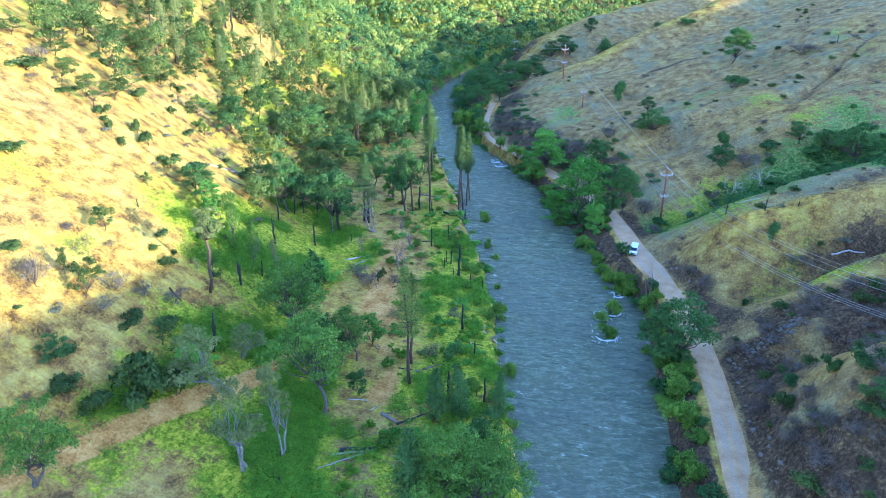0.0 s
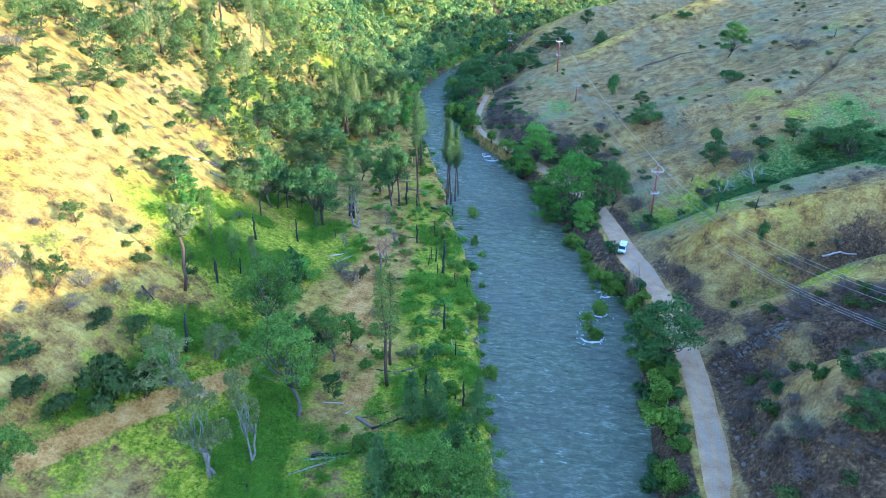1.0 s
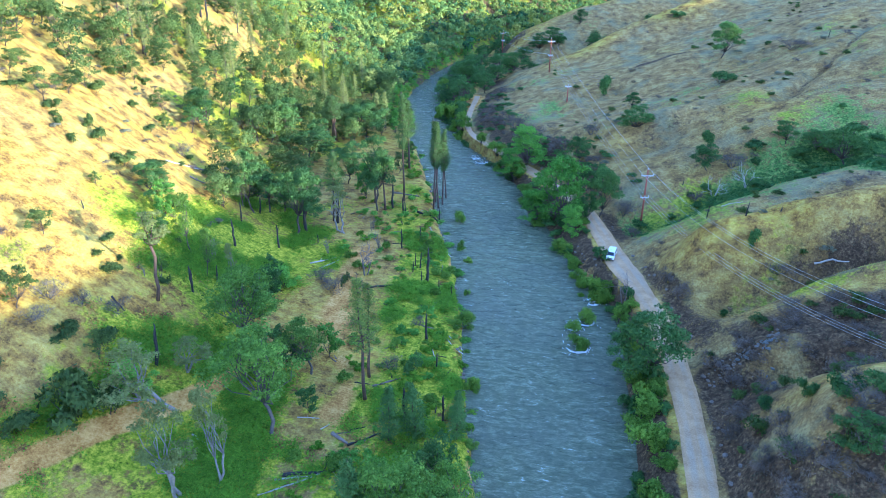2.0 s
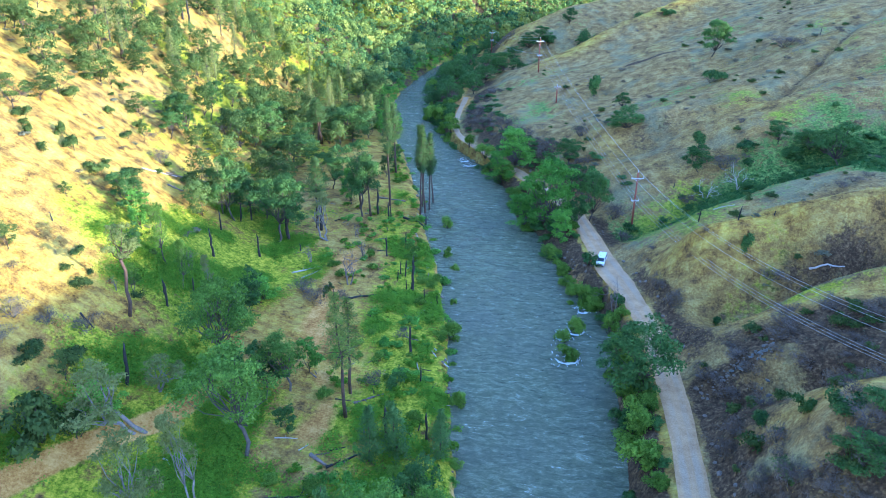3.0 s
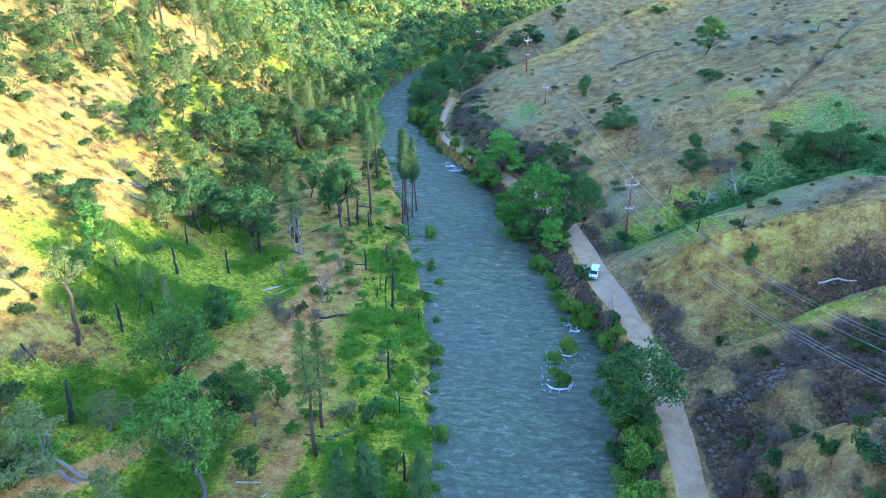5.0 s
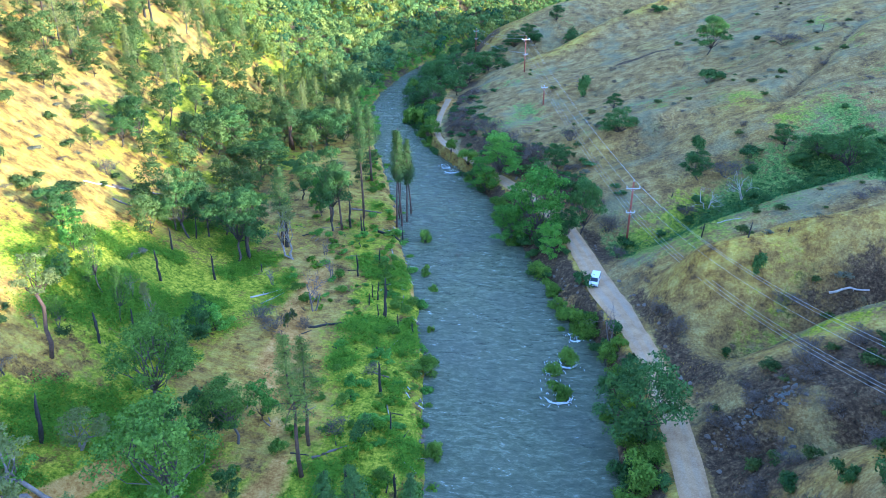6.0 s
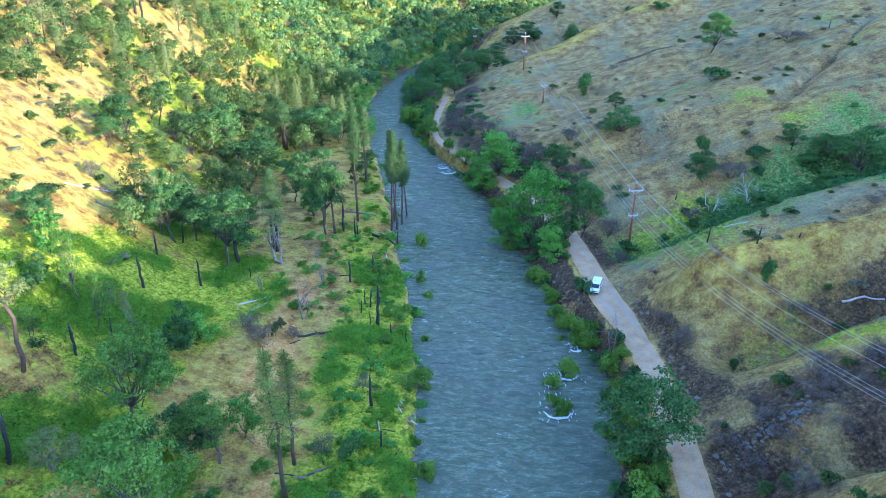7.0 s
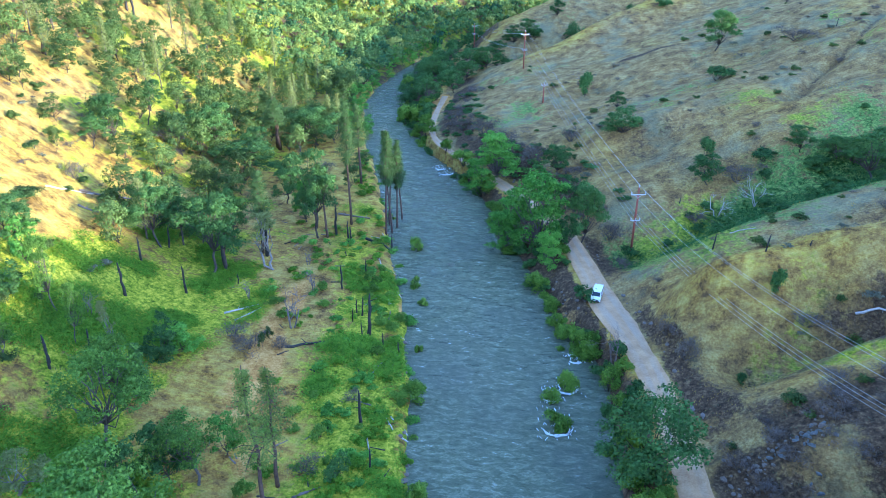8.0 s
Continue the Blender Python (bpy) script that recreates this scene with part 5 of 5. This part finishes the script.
plant_spur()
plant_slopes()
build_woods()
plant_banks()
scatter_cards("undergrowth", "lush bright green weeds covering the river terrace", "undergrowth", 31, (-70, -3, 45, 185), 220000, weeds_keep, 0.14, 0.6, WEED_LEAF, 0.6, False, 9, 0.42)
scatter_cards("gully_growth", "green weeds and vines filling the shaded gully", "undergrowth", 32, (15, 105, 95, 200), 40000, gully_keep, 0.16, 0.6, GULLY_LEAF, 0.5, False, 6, 0.45)
scatter_cards("dry_grass", "tufts of tall dry golden grass on slopes", "grass", 33, (-135, 95, 45, 235), 70000, straw_keep, 0.20, 0.13, STRAW, 0.02, True, 4, 0.32)
scatter_cards("low_scrub", "low dark scrub dotted over dry slopes", "scrub", 34, (-135, 95, 45, 260), 20000, litter_keep, 0.14, 0.4, SCRUB_LEAF, 0.5, False, 9, 0.36)


# ---- timber on the ground ----
def fallen_log(x0, y0, x1, y1, radius, wood, label, k):
    rng = np.random.default_rng(400 + k)
    a = np.array((x0, y0, float(height(x0, y0)) + radius * 0.6))
    b = np.array((x1, y1, float(height(x1, y1)) + radius * 0.6))
    mid = 0.5 * (a + b)
    ob = thing("fallen_log", Matrix.Translation(mid), label, "log")
    line = bend(rng, a - mid, b - mid, 6, 0.012)
    line[:, 2] = [float(height(*(p[:2] + mid[:2]))) + radius * 0.65 - mid[2] for p in line]
    part("trunk", mesh_of("fallen_log_trunk", *tube(line, np.linspace(1.15, 0.6, 7) * radius, 8), wood, True), ob)
    for j in range(int(rng.integers(1, 4))):
        f = rng.uniform(0.35, 0.95)
        p = line[0] + (line[-1] - line[0]) * f
        w = np.array((*rng.normal(0, 1, 2), rng.uniform(0.1, 0.7)))
        w *= np.linalg.norm(b - a) * rng.uniform(0.10, 0.2) / np.linalg.norm(w)
        part("branch", mesh_of("fallen_log_branch", *tube(bend(rng, p, p + w, 3, 0.06), np.linspace(0.4, 0.12, 4) * radius, 5), wood, True), ob)
    return ob


for k, row in enumerate(PALE_LOGS):
    fallen_log(*row[:4], row[4] * 0.62, PALE_WOOD, "bleached fallen tree trunk lying on the ground", k)
for k, row in enumerate(DARK_LOGS):
    fallen_log(*row, GREY_WOOD if k % 2 else CHAR, "dark weathered fallen trunk lying on the ground", 50 + k)


def scatter_driftwood():
    """Short grey sticks strewn over the burnt terrace and the water's edge."""
    rng = np.random.default_rng(61)
    made = 0
    while made < 70:
        y = rng.uniform(62, 158)
        x = float(left_bank(y)) - (rng.uniform(0.2, 3.0) if made % 3 == 0 else rng.uniform(3, 22))
        a, long = rng.uniform(0, math.pi), rng.uniform(0.8, 3.0)
        fallen_log(x, y, x + long * math.cos(a), y + long * math.sin(a), rng.uniform(0.05, 0.11), (PALE_WOOD, GREY_WOOD, CHAR)[made % 3], ("bleached stick lying in green weeds", "grey dead branch lying on bare earth", "charred branch lying among weeds")[made % 3], 100 + made)
        made += 1


scatter_driftwood()


# ---- power line ----
def box(cx, cy, cz, sx, sy, sz, bevel=0.0):
    bm = bmesh.new()
    bmesh.ops.create_cube(bm, size=1.0, matrix=Matrix.LocRotScale((cx, cy, cz), None, (sx, sy, sz)))
    if bevel:
        bmesh.ops.bevel(bm, geom=bm.edges[:], offset=bevel, segments=2, affect="EDGES")
    return bm


def bm_mesh(name, bm, mat, smooth=False):
    mesh = bpy.data.meshes.new(name)
    bm.to_mesh(mesh)
    bm.free()
    for p in mesh.polygons:
        p.use_smooth = smooth
    mesh.materials.append(mat)
    return mesh


def power_pole(x, y, high, turn, arms, label):
    """A wooden pole; arms: (height, half width, insulators each side)."""
    base = float(height(x, y))
    ob = thing("power_pole", Matrix.Translation((x, y, base)) @ pose(0, 0, 0, 0, 0, turn), label, "power pole", "power poles on the slope")
    part("pole", mesh_of("power_pole_pole", *tube([(0, 0, -1), (0, 0, high * 0.5), (0, 0, high)], (0.24, 0.20, 0.15), 12), POLE_WOOD, True), ob)
    spots = []
    for z, half, offs in arms:
        arm = part("cross_arm", bm_mesh("cross_arm", box(0, -0.16, z, 2 * half, 0.14, 0.16, 0.02), ARM_STEEL), ob, "pale cross arm")
        for s in (-1, 1):
            part("arm_brace", mesh_of("arm_brace", *tube([(0, -0.14, z - 0.55), (s * half * 0.6, -0.16, z - 0.05)], (0.03, 0.03), 5), ARM_STEEL, True), arm)
        for o in offs:
            part("insulator", mesh_of("insulator", *tube([(o, -0.16, z + 0.08), (o, -0.16, z + 0.22), (o, -0.16, z + 0.32), (o, -0.16, z + 0.42), (o, -0.16, z + 0.5)], (0.05, 0.10, 0.06, 0.10, 0.04), 8), GLAZED, True), arm)
            spots.append(ob.matrix_basis @ Vector((o, -0.16, z + 0.5)))
    top = part("pole_top_pin", mesh_of("pole_top_pin", *tube([(0, 0, high), (0, 0, high + 0.3), (0, 0, high + 0.5)], (0.05, 0.10, 0.05), 8), GLAZED, True), ob)
    spots.append(ob.matrix_basis @ Vector((0, 0, high + 0.5)))
    return spots


def wire(a, b, sag, thick=0.013):
    t = np.linspace(0, 1, 25)[:, None]
    a, b = np.array(a), np.array(b)
    line = a + (b - a) * t
    line[:, 2] -= sag * 4 * (t * (1 - t))[:, 0]
    mid = line[12].copy()
    ob = new("power_wire", mesh_of("power_wire", *tube(line - mid, [thick] * 25, 5), WIRE, True))
    ob.location = mid
    tagged(ob, "thin bright overhead wire strung between wooden poles", "wire", "overhead wires")


TWO_ARMS = ((11.6, 1.35, (-1.25, 1.25)), (6.6, 0.9, (-0.8, 0.0, 0.8)))
near_pole = power_pole(44.0, 49.5, 15.2, 12, ((14.3, 1.35, (-1.25, 1.25)), (11.3, 0.9, (-0.8, 0.0, 0.8))), "red-brown wooden power pole with two cross arms")
main_pole = power_pole(21.7, 150.0, 12.9, 10, TWO_ARMS, "red-brown wooden power pole with two pale cross arms beside gully")
far_pole = power_pole(-1.8, 270.3, 12.2, 12, ((11.2, 1.35, (-1.25, 1.25)), (6.2, 0.9, (-0.8, 0.0, 0.8))), "red-brown wooden power pole on grassy ridge crest")
low_pole = power_pole(4.9, 229.1, 5.3, 11, ((5.0, 1.0, (-0.8, 0.0, 0.8)),), "short wooden pole with one cross arm on slope")
ridge_pole = power_pole(-26.7, 361.5, 10.0, 14, ((9.2, 1.3, (-1.2, 1.2)), (5.6, 0.9, (-0.8, 0.0, 0.8))), "dark wooden power pole on distant wooded ridge")
for k in range(6):
    wire(near_pole[k], main_pole[k], 5.2)
    if k in (2, 3, 4):
        wire(main_pole[k], low_pole[k - 2], 1.0)
        wire(low_pole[k - 2], far_pole[k], 0.4)
    else:
        wire(main_pole[k], far_pole[k], 1.6)
    wire(far_pole[k], ridge_pole[k], 1.4)


# ---- the parked van ----
def build_van(x, y, turn):
    white = plain_material("white_van_paint", (0.80, 0.81, 0.82), 0.35, 0.0, 0.5)
    glass = plain_material("dark_window_glass", (0.02, 0.03, 0.045), 0.08, 0.0, 0.3)
    black = plain_material("black_plastic", (0.025, 0.025, 0.028), 0.6)
    lamp = plain_material("headlight_glass", (0.7, 0.72, 0.75), 0.15)
    rubber = plain_material("tyre_rubber", (0.03, 0.03, 0.03), 0.85)
    steel = plain_material("wheel_steel", (0.5, 0.51, 0.52), 0.4, 0.7)
    ob = thing("van", Matrix.Translation((x, y, float(road_z(y)) + 0.10)) @ pose(0, 0, 0, 0, 0, turn) @ Matrix.Scale(0.77, 4), "white passenger van with dark windows parked on gravel road", "van")
    # body: side outline drawn along x (front at -x), lofted across with tumblehome
    outline = [(-2.55, 0.45), (-2.6, 0.75), (-2.45, 1.05), (-1.75, 1.25), (-1.05, 2.0), (-0.75, 2.12), (2.3, 2.15), (2.5, 2.0), (2.58, 1.1), (2.6, 0.5), (2.5, 0.38), (-2.4, 0.36)]
    bm = bmesh.new()
    rings = []
    for w in (-1.0, -0.93, 0.93, 1.0):
        ring = []
        for px, pz in outline:
            inset = 0.10 * max(0.0, pz - 1.1) if abs(w) > 0.95 else 0.02
            pull = 0.96 if abs(w) > 0.95 else 1.0
            side = (abs(w) - inset) * (1 if w > 0 else -1)
            ring.append(bm.verts.new((px * pull, side, 0.36 + (pz - 0.36) * (0.97 if abs(w) > 0.95 else 1.0))))
        rings.append(ring)
    n = len(outline)
    for r0, r1 in zip(rings, rings[1:]):
        for i in range(n):
            bm.faces.new((r0[i], r0[(i + 1) % n], r1[(i + 1) % n], r1[i]))
    bm.faces.new(rings[0][::-1])
    bm.faces.new(rings[-1])
    bmesh.ops.recalc_face_normals(bm, faces=bm.faces[:])
    bmesh.ops.bevel(bm, geom=bm.edges[:], offset=0.03, segments=2, affect="EDGES")
    part("body", bm_mesh("van_body", bm, white), ob)
    ang = math.degrees(math.atan2(0.75, 0.70))
    bm = box(0, 0, 0, 0.92, 1.62, 0.03, 0.01)
    bmesh.ops.transform(bm, matrix=pose(-1.43, 0, 1.66, 0, -ang, 0), verts=bm.verts[:])
    part("windscreen", bm_mesh("windscreen", bm, glass), ob, "dark windscreen")
    for s in (-1, 1):
        for cx, sx in ((-0.55, 0.85), (0.5, 1.0), (1.65, 1.0)):
            bm = box(0, 0, 0, sx, 0.03, 0.55, 0.01)
            bmesh.ops.transform(bm, matrix=pose(cx, s * 0.945, 1.62, s * 5.5), verts=bm.verts[:])
            part("side_window", bm_mesh("side_window", bm, glass), ob, "dark side window")
        part("headlight", bm_mesh("headlight", box(-2.5, s * 0.76, 0.92, 0.12, 0.3, 0.2, 0.03), lamp), ob)
        part("door_mirror", bm_mesh("door_mirror", box(-1.15, s * 1.1, 1.35, 0.14, 0.2, 0.22, 0.04), black), ob)
        part("tail_light", bm_mesh("tail_light", box(2.58, s * 0.86, 1.1, 0.06, 0.12, 0.45, 0.02), plain_material("red_lens", (0.4, 0.02, 0.02), 0.3)), ob)
    part("bumper", bm_mesh("bumper", box(-2.58, 0, 0.52, 0.22, 1.86, 0.26, 0.05), black), ob, "black front bumper")
    part("grille", bm_mesh("grille", box(-2.575, 0, 0.86, 0.08, 1.1, 0.2, 0.02), black), ob)
    part("rear_window", bm_mesh("rear_window", box(2.56, 0, 1.62, 0.05, 1.4, 0.5, 0.01), glass), ob)
    for wx in (-1.65, 1.6):
        for s in (-1, 1):
            wheel = new("wheel")
            wheel.parent = ob
            wheel.location = (wx, s * 0.86, 0.34)
            part("tyre", mesh_of("tyre", *tube([(0, -0.11, 0), (0, -0.1, 0), (0, 0.1, 0), (0, 0.11, 0)], (0.28, 0.34, 0.34, 0.28), 16), rubber, True), wheel)
            part("rim", mesh_of("rim", *tube([(0, s * 0.10, 0), (0, s * 0.125, 0)], (0.21, 0.19), 14), steel, True), wheel)


build_van(14.2, 131.6, 77.0)


# ---- broken water round the drowned bushes ----
def foam_patch(x, y, long, wide, turn, seed):
    rng = np.random.default_rng(seed)
    ob = thing("foam", Matrix.Translation((x, y, 0.0)) @ pose(0, 0, 0, 0, 0, turn), "white broken water swirling round a drowned bush", "foam", "foam on the river")
    for k in range(3):
        t = np.linspace(-1.2, 1.2, 9) + rng.uniform(-0.4, 0.4)
        r = 1 + 0.25 * k / 4 + rng.normal(0, 0.05, 9)
        line = np.stack([wide * np.sin(t) * r, -long * np.cos(t) * r + 0.35 * long, 0 * t + 0.05 + rng.uniform(0, 0.05, 9)], 1)
        part("foam_crest", mesh_of("foam_crest", *tube(line, 0.02 + 0.09 * np.sin(np.linspace(0, math.pi, 9)) * rng.uniform(0.5, 1.3, 9), 6), FOAM, True), ob)
    pieces = []
    for k in range(46):
        p = np.array((rng.normal(0, wide * 0.8), rng.uniform(-long * 1.3, long * 2.2), 0.05))
        w = np.array((rng.normal(0, 0.15), rng.uniform(0.25, 0.8), 0))
        pieces.append(tube([p, p + 0.5 * w, p + w], (0.01, rng.uniform(0.03, 0.09), 0.01), 5))
    part("foam_flecks", mesh_of("foam_flecks", *gather(pieces), FOAM, True), ob, kind="stuff")


for k, row in enumerate(((7.4, 102.2, 1.9, 2.0, 0), (9.0, 111.0, 1.7, 1.6, 10), (6.8, 108.6, 1.1, 1.2, 0), (10.6, 118.0, 0.8, 1.0, 20), (-19.2, 199.8, 1.6, 1.6, 30), (-21.5, 203.5, 1.3, 1.2, 20))):
    foam_patch(*row, 500 + k)


# ---- stones along the cut bank, the scree and the water's edge ----
def stone_mesh(seed):
    rng = np.random.default_rng(seed)
    bm = bmesh.new()
    bmesh.ops.create_icosphere(bm, subdivisions=1, radius=1.0)
    for v in bm.verts:
        v.co *= rng.uniform(0.75, 1.2)
        v.co.z *= 0.65
    return bm_mesh("stone", bm, STONE)


def rock_slab(x, y, long, turn, seed):
    rng = np.random.default_rng(seed)
    bm = bmesh.new()
    bmesh.ops.create_icosphere(bm, subdivisions=2, radius=1.0)
    for v in bm.verts:
        v.co *= rng.uniform(0.72, 1.2)
        v.co.x *= long
        v.co.y *= 0.5 * long
        v.co.z *= 0.16
    ob = new("flat_rock", bm_mesh("flat_rock", bm, WET_ROCK))
    gx1, gy1 = (float(height(x + 0.4, y) - height(x - 0.4, y)) / 0.8, float(height(x, y + 0.4) - height(x, y - 0.4)) / 0.8)
    tilt = Vector((-gx1, -gy1, 1)).to_track_quat("Z", "Y").to_matrix().to_4x4()
    ob.matrix_basis = Matrix.Translation((x, y, float(height(x, y)))) @ tilt @ pose(0, 0, 0, 0, 0, turn)
    tagged(ob, "pale blue-grey flat rock in bare gully scree", "rock", "scree rocks")


def scatter_slabs():
    rng = np.random.default_rng(45)
    for k in range(34):
        f = rng.random() ** 0.6
        low = k % 5 == 4
        x, y = (29.5 + 4.0 * f, 87.6 + 1.1 * f) if low else (27.5 + 7.2 * f, 91.0 + 1.8 * f)
        rock_slab(x + rng.normal(0, 0.4), y + rng.normal(0, 0.5), rng.uniform(0.15, 0.48), rng.uniform(0, 180), 700 + k)


scatter_slabs()


def scatter_stones():
    rng = np.random.default_rng(44)
    shapes = [stone_mesh(s) for s in range(5)]
    spots = []
    for k in range(70):
        y = rng.uniform(62, 205)
        spots.append((float(road_x(y)) + rng.uniform(2.9, 4.2), y, rng.uniform(0.12, 0.45)))
    for k in range(60):
        y = rng.uniform(62, 200)
        spots.append((float(left_bank(y)) - rng.uniform(-0.6, 1.6), y, rng.uniform(0.15, 0.5)))
    for k in range(60):
        s = rng.uniform(0, 1)
        spots.append((25.5 + 9.5 * s + rng.normal(0, 0.8), 90.5 + 2.6 * s + rng.normal(0, 1.0), rng.uniform(0.1, 0.3)))
    for k in range(45):
        spots.append((rng.normal(8.2, 2.2), rng.normal(130.5, 5), rng.uniform(0.1, 0.35)))
    for k, (x, y, r) in enumerate(spots):
        ob = new("stone", shapes[k % 5])
        ob.matrix_basis = Matrix.Translation((x, y, float(height(x, y)) + 0.1 * r)) @ pose(0, 0, 0, 0, 0, rng.uniform(0, 360)) @ Matrix.Diagonal((r * rng.uniform(0.8, 1.4), r, r, 1))
        tagged(ob, "weathered grey-brown stone lying on bare earth", "stone", "loose stones")


scatter_stones()
